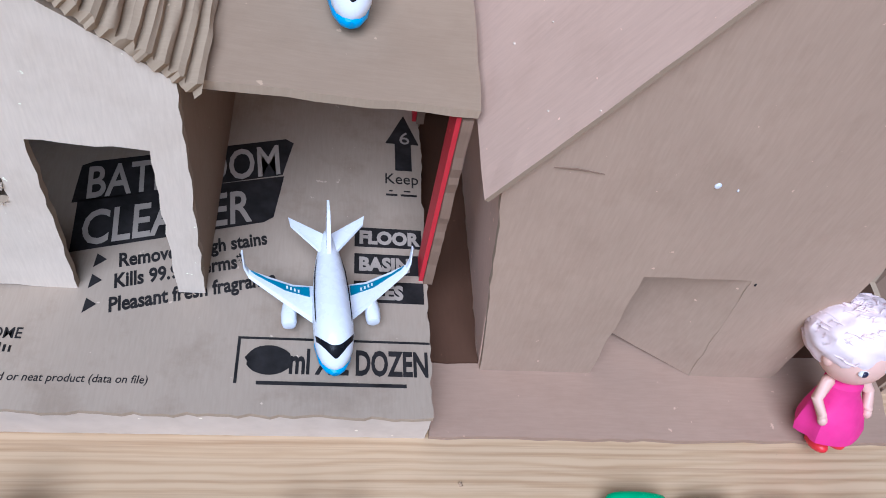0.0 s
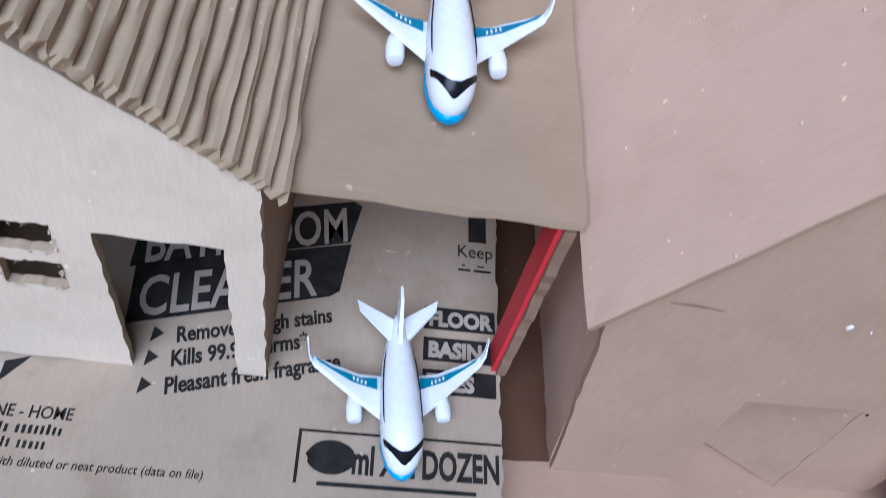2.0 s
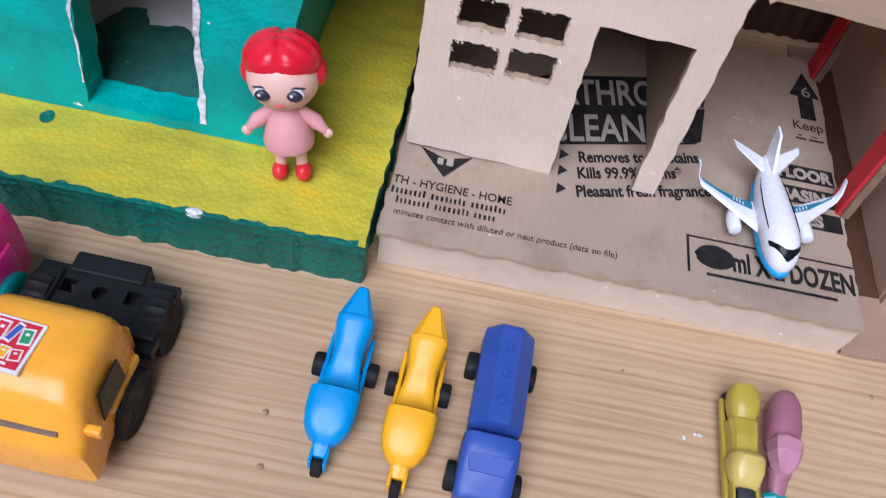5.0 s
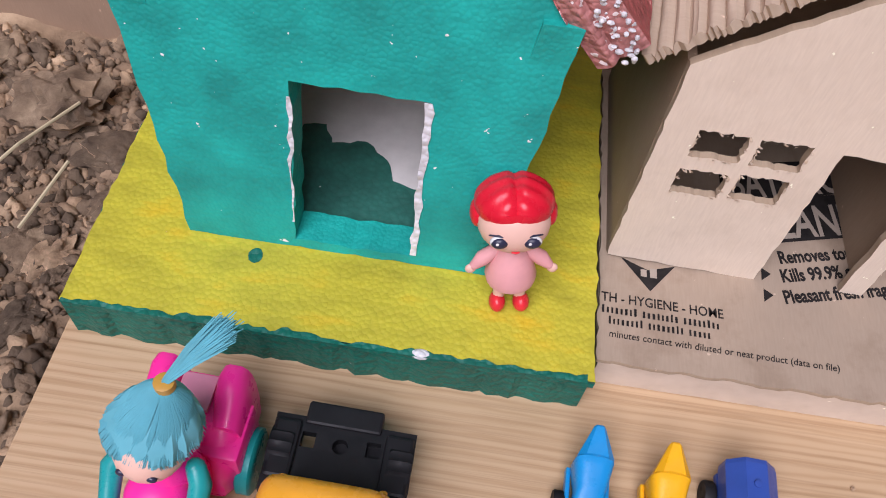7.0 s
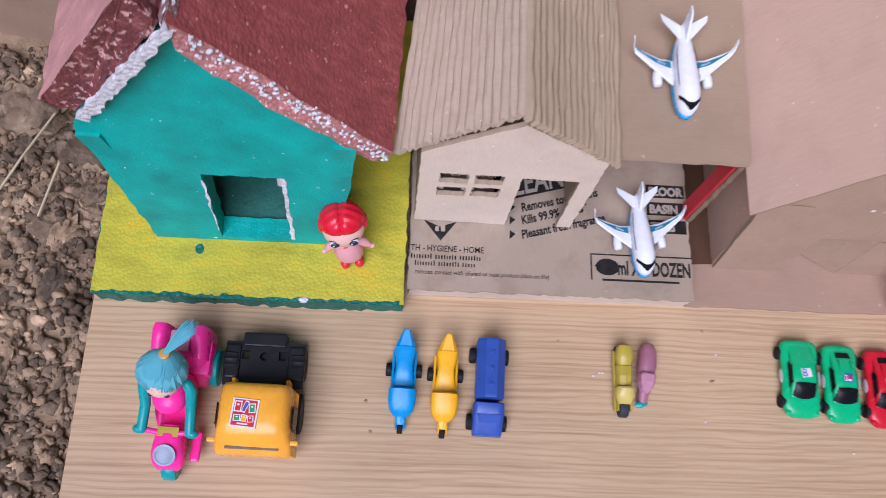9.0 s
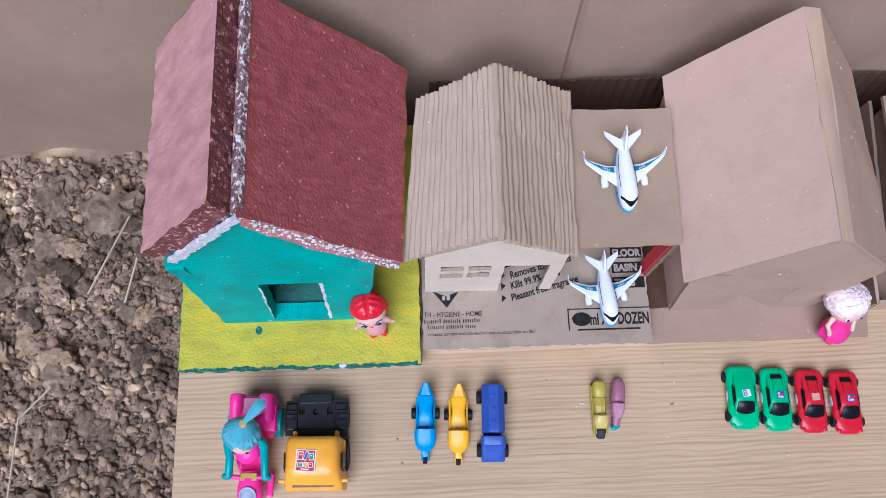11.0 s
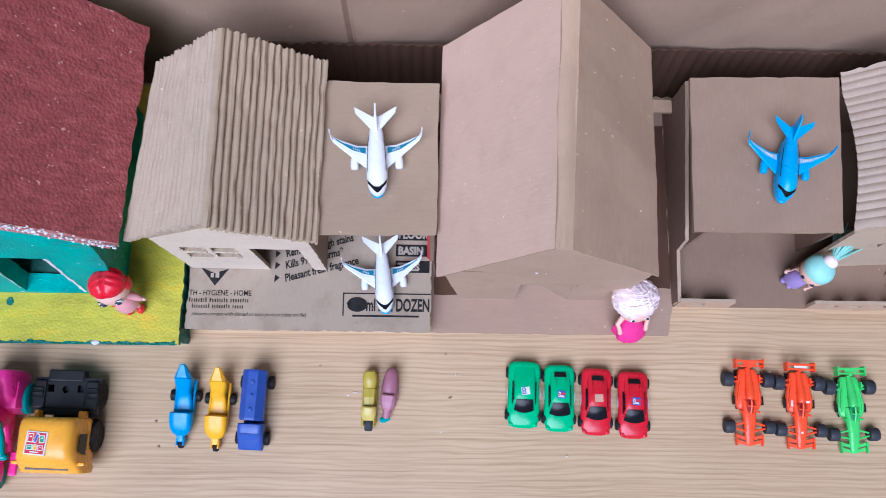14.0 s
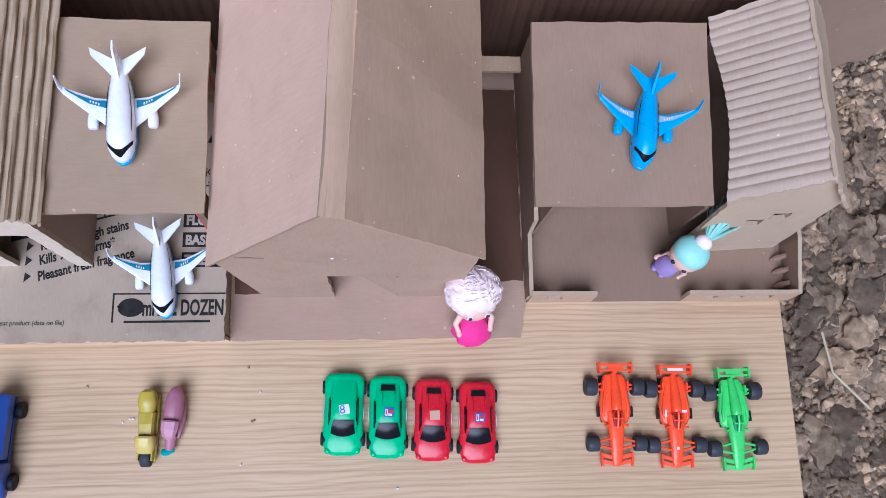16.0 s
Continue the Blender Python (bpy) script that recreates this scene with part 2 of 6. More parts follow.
SHOE_RED = plastic("red_shoe_plastic", (0.72, 0.03, 0.04), 0.3)
EYE_DARK = plastic("dark_eye_paint", (0.03, 0.03, 0.06), 0.3)
PAPER = plastic("sticker_paper", (0.75, 0.74, 0.72), 0.5)
STICKER_RED = plastic("sticker_red", (0.58, 0.02, 0.04), 0.45)
STICKER_BLUE = plastic("sticker_blue", (0.05, 0.10, 0.40), 0.45)
STICKER_GREEN = plastic("sticker_green", (0.03, 0.30, 0.12), 0.45)
GOLD = plastic("gold_hair_tie", (0.55, 0.30, 0.05), 0.35)
STRAW = plastic("dry_straw", (0.55, 0.47, 0.30), 0.8)


# ---- mesh tools ----
def empty(name, place=(0, 0, 0), turn=0.0, lean=(0.0, 0.0)):
    ob = new(name)
    ob.empty_display_size = 0.01
    ob.matrix_world = pose(*(Vector(place) * U), lean[0], lean[1], turn)
    return ob


def mesh_from(name, bm, mats, smooth=False):
    bmesh.ops.scale(bm, vec=(U, U, U), verts=bm.verts)
    bmesh.ops.recalc_face_normals(bm, faces=bm.faces)
    me = bpy.data.meshes.new(name)
    if smooth:
        for f in bm.faces:
            f.smooth = True
    bm.to_mesh(me)
    bm.free()
    for m in mats if isinstance(mats, (list, tuple)) else (mats,):
        me.materials.append(m)
    if smooth:
        me.set_sharp_from_angle(angle=radians(42))
    return me


FIXED = set()


def stand(name, place, label, category, group=""):
    """An Empty at a thing's base whose parts are given in the plan's own numbers."""
    ob = empty(name, place)
    FIXED.add(ob.name)
    return tagged(ob, label, category, group)


def adopt(ob, parent):
    ob.parent = parent
    if parent.name in FIXED:
        ob.matrix_parent_inverse = parent.matrix_basis.inverted()
    return ob


def part(name, bm, mats, parent, label="", smooth=False):
    ob = new(name, mesh_from(name, bm, mats, smooth))
    return tagged(adopt(ob, parent), label)


def thing(name, bm, mats, label, category, group="", kind="", smooth=False, place=(0, 0, 0), turn=0.0):
    ob = new(name, mesh_from(name, bm, mats, smooth))
    ob.matrix_world = pose(*(Vector(place) * U), 0, 0, turn)
    return tagged(ob, label, category, group, kind)


def box(bm, x0, x1, y0, y1, z0, z1, bevel=0.0, mat=0, m=None):
    made = bmesh.ops.create_cube(bm, size=1.0)["verts"]
    mm = Matrix.Translation(((x0 + x1) / 2, (y0 + y1) / 2, (z0 + z1) / 2)) @ Matrix.Diagonal((abs(x1 - x0), abs(y1 - y0), abs(z1 - z0), 1))
    bmesh.ops.transform(bm, matrix=(m @ mm) if m else mm, verts=made)
    faces = list({f for v in made for f in v.link_faces})
    if bevel:
        edges = list({e for f in faces for e in f.edges})
        out = bmesh.ops.bevel(bm, geom=edges, offset=bevel, segments=2, profile=0.5, affect="EDGES")
        faces = list(set(out["faces"]) | {f for f in faces if f.is_valid} | {f for v in out["verts"] for f in v.link_faces})
    for f in faces:
        f.material_index = mat
    return faces


def ring_loft(bm, rings, mat=0, cap=True):
    """Joins rings of equally many points."""
    rows = [[bm.verts.new(p) for p in r] for r in rings]
    n = len(rows[0])
    for a, b in zip(rows, rows[1:]):
        for i in range(n):
            f = bm.faces.new((a[i], a[(i + 1) % n], b[(i + 1) % n], b[i]))
            f.material_index = mat
    if cap:
        for r in (rows[0], rows[-1]):
            f = bm.faces.new(r)
            f.material_index = mat


def hull(bm, secs, n=16, e=2.6, mat=0, cap=True):
    """Body along y. secs: rows of y, middle x, half width, low z, high z; cross-sections are rounded rectangles."""
    rings = []
    for y, cx, hw, z0, z1 in secs:
        ring = []
        for i in range(n):
            a = 2 * math.pi * (i + 0.5) / n
            c, s = math.cos(a), math.sin(a)
            ring.append((cx + hw * math.copysign(abs(c) ** (2 / e), c), y, (z0 + z1) / 2 + (z1 - z0) / 2 * math.copysign(abs(s) ** (2 / e), s)))
        rings.append(ring)
    ring_loft(bm, rings, mat, cap)


def tube(bm, points, radii, n=8, mat=0, flat=1.0):
    """A round rod through points."""
    rings = []
    pts = [Vector(p) for p in points]
    for i, p in enumerate(pts):
        d = (pts[min(i + 1, len(pts) - 1)] - pts[max(i - 1, 0)]).normalized()
        side = d.cross(Vector((0, 0, 1)) if abs(d.z) < 0.9 else Vector((1, 0, 0))).normalized()
        up = side.cross(d)
        r = radii[i] if isinstance(radii, (list, tuple)) else radii
        rings.append([p + side * math.cos(2 * math.pi * k / n) * r + up * math.sin(2 * math.pi * k / n) * r * flat for k in range(n)])
    ring_loft(bm, rings, mat)


def turned(bm, profile, m, n=20, mat=0):
    """A turned form: profile rows of radius, height about the z axis of m."""
    ring_loft(bm, [[m @ Vector((r * math.cos(2 * math.pi * k / n), r * math.sin(2 * math.pi * k / n), h)) for k in range(n)] for r, h in profile], mat)


def ball(bm, centre, size, mat=0, seg=16, rings=10, m=None):
    made = bmesh.ops.create_uvsphere(bm, u_segments=seg, v_segments=rings, radius=1.0)["verts"]
    mm = Matrix.Translation(centre) @ (m or Matrix.Identity(4)) @ Matrix.Diagonal((*size, 1))
    bmesh.ops.transform(bm, matrix=mm, verts=made)
    for f in {f for v in made for f in v.link_faces}:
        f.material_index = mat


def ragged(loop, step=0.06, amount=0.012, rng=None):
    """A hand-cut outline: points along each side, pushed off it a little."""
    rng = rng or random.Random(3)
    out = []
    for (ax, ay), (bx, by) in zip(loop, loop[1:] + loop[:1]):
        count = max(1, int(math.hypot(bx - ax, by - ay) / step))
        for i in range(count):
            k = i / count
            j = amount if i else amount * 0.3
            out.append((ax + (bx - ax) * k + rng.uniform(-j, j), ay + (by - ay) * k + rng.uniform(-j, j)))
    return out


def plate(bm, loops, to_space, thick, mat=0, edge_mat=None):
    """A sheet with holes: loops in the sheet's own u, v (outer first), to_space(u, v, w) sets it in space, w from 0 to thick."""
    flat = [Vector((u, v, 0)) for loop in loops for u, v in loop]
    tris = geometry.tessellate_polygon([[Vector((u, v, 0)) for u, v in loop] for loop in loops])
    front = [bm.verts.new(to_space(p.x, p.y, 0.0)) for p in flat]
    back = [bm.verts.new(to_space(p.x, p.y, thick)) for p in flat]
    for a, b, c in tris:
        for vs in ((front[a], front[b], front[c]), (back[c], back[b], back[a])):
            try:
                bm.faces.new(vs).material_index = mat
            except ValueError:
                pass
    start = 0
    for loop in loops:
        k = len(loop)
        for i in range(k):
            a, b = start + i, start + (i + 1) % k
            bm.faces.new((front[a], front[b], back[b], back[a])).material_index = mat if edge_mat is None else edge_mat
        start += k


def rect(x0, x1, y0, y1):
    return [(x0, y0), (x1, y0), (x1, y1), (x0, y1)]


def upright_y(y, into=1.0):
    """A wall that faces -y, standing at y."""
    return lambda u, v, w: (u, y + w * into, v)


def upright_x(x, into=1.0):
    return lambda u, v, w: (x + w * into, u, v)


def slab(bm, quad, thick, mat=0, edge_mat=None, step=0.08, amount=0.008, sag=0.0, seed=1, cells=10, crease=None):
    """A bent sheet over four corners (front left, front right, back right, back left), thick downwards, with hand-cut sides."""
    rng = random.Random(seed)
    a, b, c, d = (Vector(q) for q in quad)
    nu = nv = cells
    down = ((b - a).cross(d - a)).normalized() * -thick
    rows = []
    for j in range(nv + 1):
        row = []
        for i in range(nu + 1):
            u, v = i / nu, j / nv
            p = (a * (1 - u) + b * u) * (1 - v) + (d * (1 - u) + c * u) * v
            p = p + Vector((0, 0, sag * math.sin(math.pi * u) * math.sin(math.pi * v)))
            if crease:
                v0, v1, rise = crease
                p = p + Vector((0, 0, rise * max(0.0, 1 - abs(v - (v0 + (v1 - v0) * u)) / 0.22)))
            p = p + Vector((0, 0, 0.006 * noise.noise((p.x * 2.2 + seed, p.y * 2.2, 0.5))))
            if i in (0, nu) or j in (0, nv):
                p = p + Vector((rng.uniform(-amount, amount), rng.uniform(-amount, amount), 0))
            row.append(p)
        rows.append(row)
    top = [[bm.verts.new(p) for p in row] for row in rows]
    low = [[bm.verts.new(p + down) for p in row] for row in rows]
    for j in range(nv):
        for i in range(nu):
            bm.faces.new((top[j][i], top[j][i + 1], top[j + 1][i + 1], top[j + 1][i])).material_index = mat
            bm.faces.new((low[j][i], low[j + 1][i], low[j + 1][i + 1], low[j][i + 1])).material_index = mat
    rim = [(0, i) for i in range(nu)] + [(j, nu) for j in range(nv)] + [(nv, i) for i in range(nu, 0, -1)] + [(j, 0) for j in range(nv, 0, -1)]
    for (j0, i0), (j1, i1) in zip(rim, rim[1:] + rim[:1]):
        bm.faces.new((top[j0][i0], top[j1][i1], low[j1][i1], low[j0][i0])).material_index = mat if edge_mat is None else edge_mat


def lettering(name, text, x, y, z, size, mats, parent, turn=0.0, stretch=1.0, shear=0.0, heavy=0.0, m=None):
    """Printed words as thin raised ink on a level face."""
    cu = bpy.data.curves.new(name, "FONT")
    cu.body, cu.size, cu.extrude, cu.shear, cu.offset = text, size * U, 0.00012, shear, heavy * U
    cu.resolution_u = 3
    tmp = bpy.data.objects.new("tmp", cu)
    scene.collection.objects.link(tmp)
    me = bpy.data.meshes.new_from_object(tmp.evaluated_get(bpy.context.evaluated_depsgraph_get()))
    bpy.data.objects.remove(tmp)
    bpy.data.curves.remove(cu)
    me.name = name
    me.materials.clear()
    me.materials.append(mats)
    me.transform(Matrix.Diagonal((stretch, 1, 1, 1)))
    ob = adopt(new(name, me), parent)
    ob.matrix_basis = m or pose(x * U, y * U, z * U, 0, 0, turn)
    return ob


def inked(name, bm_fill, parent, mat=None, label=""):
    bm = bmesh.new()
    bm_fill(bm)
    return part(name, bm, mat or INK, parent, label)


def bar(bm, x0, x1, y0, y1, z, turn=0.0, pivot=None, high=0.0015, mat=0):
    m = None
    if turn:
        px, py = pivot or (x0, y0)
        m = Matrix.Translation((px, py, 0)) @ Matrix.Rotation(radians(turn), 4, "Z") @ Matrix.Translation((-px, -py, 0))
    box(bm, x0, x1, y0, y1, z, z + high, 0, mat, m)


AXLE = Matrix.Rotation(radians(90), 4, "Y")


def wheel(parent, x, y, z, r, w, name="wheel", tyre=None, hub=None, treads=0):
    """A wheel across x: tyre with a rim part under it."""
    bm = bmesh.new()
    m = Matrix.Translation((x, y, z)) @ AXLE
    n = treads * 2 if treads else 22
    rings = []
    for k, (rr, h) in enumerate([(r * 0.55, -w / 2), (r * 0.9, -w / 2), (r, -w * 0.36), (r, w * 0.36), (r * 0.9, w / 2), (r * 0.55, w / 2)]):
        notch = 0.9 if treads and k in (2, 3) else 1.0
        rings.append([m @ Vector((rr * (notch if i % 2 else 1) * math.cos(2 * math.pi * i / n), rr * (notch if i % 2 else 1) * math.sin(2 * math.pi * i / n), h)) for i in range(n)])
    ring_loft(bm, rings)
    ob = part(name, bm, tyre or RUBBER, parent, "", True)
    bm = bmesh.new()
    turned(bm, [(0.001, -w * 0.44), (r * 0.2, -w * 0.44), (r * 0.56, -w * 0.3), (r * 0.56, w * 0.3), (r * 0.2, w * 0.44), (0.001, w * 0.44)], m, 14)
    part("rim", bm, hub or BLACK_PLASTIC, ob)
    return ob



# ---- setting: soil, table board, backdrop ----
GROUND = -0.95


def graded(inner0, inner1, step, outer):
    """Even steps inside, growing ones outside."""
    vals = list(np.arange(inner0, inner1 + step / 2, step))
    grow, a, b = step, vals[0], vals[-1]
    while a > -outer or b < outer:
        grow *= 1.6
        a, b = a - grow, b + grow
        vals = [a] + vals + [b]
    return vals


def soil_height(x, y):
    far = max(0.0, 1.0 - max(0.0, max(abs(x) - 14, abs(y) - 12)) / 20)
    h = noise.noise((x * 0.5, y * 0.5, 0.3)) * 0.10 + noise.noise((x * 1.7, y * 1.7, 2.0)) * 0.09 + noise.noise((x * 5, y * 5, 5.0)) * 0.05
    h += max(0.0, noise.noise((x * 3.1, y * 3.1, 9.0))) * 0.16
    return GROUND + h * far


def build_ground():
    xs, ys = graded(-12.0, 10.0, 0.11, 4000), graded(-6.0, 6.0, 0.11, 4000)
    verts = [(x * U, y * U, soil_height(x, y) * U) for y in ys for x in xs]
    w = len(xs)
    faces = [(j * w + i, j * w + i + 1, (j + 1) * w + i + 1, (j + 1) * w + i) for j in range(len(ys) - 1) for i in range(w - 1)]
    me = bpy.data.meshes.new("ground")
    me.from_pydata(verts, [], faces)
    me.materials.append(SOIL)
    me.shade_smooth()
    tagged(new("ground", me), "dry brown crumbly soil around the board", "soil", "", "structure")


def lump(rng, n_sub, size, rough):
    bm = bmesh.new()
    bmesh.ops.create_icosphere(bm, subdivisions=n_sub, radius=1.0)
    off = Vector((rng.uniform(0, 90), rng.uniform(0, 90), rng.uniform(0, 90)))
    sx, sy, sz = size * rng.uniform(0.75, 1.3), size * rng.uniform(0.7, 1.1), size * rng.uniform(0.45, 0.8)
    for v in bm.verts:
        d = 1 + rough * noise.noise(v.co * 1.4 + off) + rough * 0.5 * noise.noise(v.co * 3.5 + off) + rough * 0.3 * noise.noise(v.co * 8 + off) + rough * 0.18 * noise.noise(v.co * 17 + off)
        v.co = Vector((v.co.x * sx, v.co.y * sy, v.co.z * sz)) * d
    return bm


def build_crumbs():
    """Crumbs of soil beside the board: a few shapes strewn into one mesh."""
    rng = random.Random(11)
    shapes = []
    for k in range(7):
        bm = lump(rng, 1 if k % 2 else 2, 1.0, 0.6)
        bm.verts.index_update()
        shapes.append(([v.co.copy() for v in bm.verts], [[v.index for v in f.verts] for f in bm.faces]))
        bm.free()
    verts, faces = [], []
    for _ in range(26000):
        if rng.random() < 0.52:
            x, y = rng.uniform(-10.2, -5.75), rng.uniform(-3.2, 3.1)
        else:
            x, y = rng.uniform(5.5, 8.4), rng.uniform(-2.6, 3.6)
        s = 0.016 + 0.075 * rng.random() ** 3.0
        vs, fs = shapes[rng.randrange(7)]
        turn = Euler((rng.uniform(0, 6), rng.uniform(0, 6), rng.uniform(0, 6))).to_matrix() * s
        at = Vector((x, y, soil_height(x, y) + s * 0.25))
        base = len(verts)
        verts += [(turn @ v + at) * U for v in vs]
        faces += [[i + base for i in f] for f in fs]
    me = bpy.data.meshes.new("soil_crumbs")
    me.from_pydata(verts, [], faces)
    me.materials.append(CLOD)
    me.shade_smooth()
    tagged(new("soil_crumbs", me), "loose brown soil crumbs strewn over the ground", "soil crumbs", "", "stuff")


def build_stones():
    """Clods and stones that stand out of the soil."""
    rng = random.Random(5)
    made = [mesh_from("clod", lump(rng, 4, 1.0, 0.5), CLOD, True) for _ in range(7)]
    grey = [mesh_from("stone", lump(rng, 4, 1.0, 0.5), STONE, True) for _ in range(3)]
    rows = [(-7.6, 0.15, 0.30, 1), (-7.75, 1.35, 0.25, 1), (-7.7, -1.75, 0.30, 1), (-6.35, 1.75, 0.22, 0), (-7.0, 2.2, 0.34, 0), (-6.2, 2.6, 0.2, 0),
            (-7.9, 2.55, 0.25, 0), (-6.5, 0.2, 0.16, 0), (-8.6, 0.2, 0.35, 0), (-6.2, 1.25, 0.17, 0), (-8.7, 2.0, 0.3, 0),
            (6.45, 0.45, 0.24, 0), (6.75, 0.1, 0.26, 0), (6.25, -0.25, 0.16, 0), (6.95, 1.2, 0.24, 0), (6.6, 1.75, 0.2, 0), (7.2, 2.2, 0.22, 0),
            (5.85, 0.1, 0.14, 0), (6.5, -0.9, 0.22, 0), (7.0, -0.5, 0.16, 0), (5.95, -0.6, 0.12, 0), (6.9, 0.75, 0.13, 0)]
    for _ in range(120):
        rows.append((rng.uniform(5.7, 7.8), rng.uniform(-1.8, 2.9), 0.08 + 0.17 * rng.random() ** 1.6, 0))
    for _ in range(190):
        left = rng.random() < 0.55
        rows.append((rng.uniform(-9.8, -5.95) if left else rng.uniform(5.8, 8.0), rng.uniform(-2.8, 2.7), 0.06 + 0.13 * rng.random() ** 2, 0))
    for x, y, s, is_grey in rows:
        ob = new("stone" if is_grey else "soil_clod", rng.choice(grey if is_grey else made))
        ob.matrix_world = pose(x * U, y * U, (soil_height(x, y) + s * 0.22) * U, rng.uniform(-15, 15), rng.uniform(-15, 15), rng.uniform(0, 360)) @ Matrix.Diagonal((s, s, s, 1))
        tagged(ob, "grey rounded stone half sunk in the soil" if is_grey else "rough brown clod of dry soil", "stone" if is_grey else "clod", "stones and clods in the soil")


def build_straws():
    for pts in ([(-7.2, 1.0, -0.62), (-6.95, 1.5, -0.55), (-6.75, 2.1, -0.66)], [(-8.0, -2.6, -0.7), (-7.95, -0.6, -0.68), (-7.6, -0.2, -0.72)],
                [(6.3, 0.1, -0.7), (6.35, -0.35, -0.68), (6.75, -0.75, -0.72)], [(-6.75, 0.9, -0.75), (-6.6, 1.5, -0.66)]):
        bm = bmesh.new()
        tube(bm, pts, 0.014, 6)
        thing("straw", bm, STRAW, "thin dry pale straw lying on the soil", "straw", "straws on the soil")


def build_board():
    """Wood-print board on two hidden battens."""
    board = stand("board_table", (-0.13, 0.0, GROUND), "wood-print laminate board used as a low table", "table")
    bm = bmesh.new()
    box(bm, -5.74, 5.48, -3.1, 3.06, -0.2, 0.0, 0.012)
    part("tabletop", bm, WOOD, board)
    for x in (-4.6, 4.3):
        bm = bmesh.new()
        box(bm, x, x + 0.5, -2.8, 2.9, GROUND - 0.2, -0.2, 0.01)
        part("batten", bm, WOOD, board)


def build_backdrop():
    """A large opened carton standing behind the board, dented and bent at its creases."""
    bm = bmesh.new()
    xs = sorted(set([round(x, 2) for x in np.arange(-10.5, 7.31, 0.2)] + [-0.98, -0.93, -0.88]))
    # unseen upper part is added height that blocks sky and darkens the back
    zs = [GROUND - 0.1] + [round(z, 2) for z in np.arange(-0.7, 8.01, 0.2)]

    def depth(x, z):
        d = 0.05 * max(0.0, 1 - abs(x + 0.93) / 0.05) + 0.1 * max(0.0, x - 5.8) ** 1.5
        d += 0.035 * math.sin(x * 1.3 + z * 0.8) + 0.06 * min(2.0, max(0, z - 1.2))
        d += 0.07 * noise.noise((x * 0.7, z * 0.7, 4.0)) + 0.05 * abs(noise.noise((x * 1.3 + z * 0.9, z * 0.5, 8.0)))
        return d + 0.05 * max(0.0, 1 - abs((x - 3.2) - 0.9 * (z - 1.6)) / 0.22)

    sheets = [[[bm.verts.new((x, 3.19 + off + depth(x, z), z + (0.35 if x > 6.9 and z < 0 else 0))) for x in xs] for z in zs] for off in (0.0, 0.06)]
    for s in sheets:
        for j in range(len(zs) - 1):
            for i in range(len(xs) - 1):
                bm.faces.new((s[j][i], s[j][i + 1], s[j + 1][i + 1], s[j + 1][i]))
    a, b = sheets
    rim = [(0, i) for i in range(len(xs))] + [(j, len(xs) - 1) for j in range(1, len(zs))] + [(len(zs) - 1, i) for i in range(len(xs) - 2, -1, -1)] + [(j, 0) for j in range(len(zs) - 2, 0, -1)]
    for (j0, i0), (j1, i1) in zip(rim, rim[1:] + rim[:1]):
        bm.faces.new((a[j0][i0], a[j1][i1], b[j1][i1], b[j0][i0]))
    thing("backdrop", bm, BACK_CARD, "large creased brown cardboard sheet standing behind the houses", "cardboard sheet", "", "structure", True)


# ---- green foam house on its yellow base ----
def build_foam_base():
    base = stand("lawn_slab", (-4.25, 1.3, 0), "thick foam slab, yellow-green on top with dark green sides", "foam slab")
    rng = random.Random(2)
    bm = bmesh.new()
    top = ragged(rect(-5.63, -2.79, -0.225, 2.85), 0.06, 0.009, rng)
    plate(bm, [top], lambda u, v, w: (u, v, 0.34 + w), 0.07, 0, 1)
    part("top_layer", bm, [YELLOW_FOAM, DARK_GREEN_FOAM], base, "yellow-green painted foam top")
    bm = bmesh.new()
    low = ragged(rect(-5.66, -2.80, -0.185, 2.83), 0.05, 0.016, rng)
    plate(bm, [low], lambda u, v, w: (u, v - 0.02 * w, w), 0.34)
    part("side_layer", bm, DARK_GREEN_FOAM, base, "dark green crumbly foam edge")
    bm = bmesh.new()
    edge = [(-5.62 + 0.03 * k, -0.238) for k in range(94)]
    edge += [(x, -0.205 + 0.03 * noise.noise((x * 4, 1.0, 0)) + 0.03 * noise.noise((x * 15, 2.0, 0))) for x, _ in reversed(edge)]
    plate(bm, [edge], lambda u, v, w: (u, v, 0.4105 + w), 0.004)
    part("edge_paint", bm, DARK_GREEN_FOAM, base, "dark green paint along the front edge")
    bm = bmesh.new()
    ball(bm, (-3.71, -0.215, 0.40), (0.055, 0.03, 0.028), 0, 10, 6)
    part("bare_spot", bm, WHITE_FOAM, base, "chipped white foam spot")
    for x, y, r in ((-4.70, 0.23, 0.05), (-5.18, 0.55, 0.045)):
        bm = bmesh.new()
        ring = [(x + r * math.cos(a) * (0.8 + 0.3 * noise.noise((x + math.cos(a), math.sin(a), 3))), y + r * math.sin(a)) for a in np.linspace(0, 2 * math.pi, 14)[:-1]]
        plate(bm, [ring], lambda u, v, w: (u, v, 0.408 + w), 0.006)
        part("paint_blot", bm, DARK_GREEN_FOAM, base, "dark green paint blot")


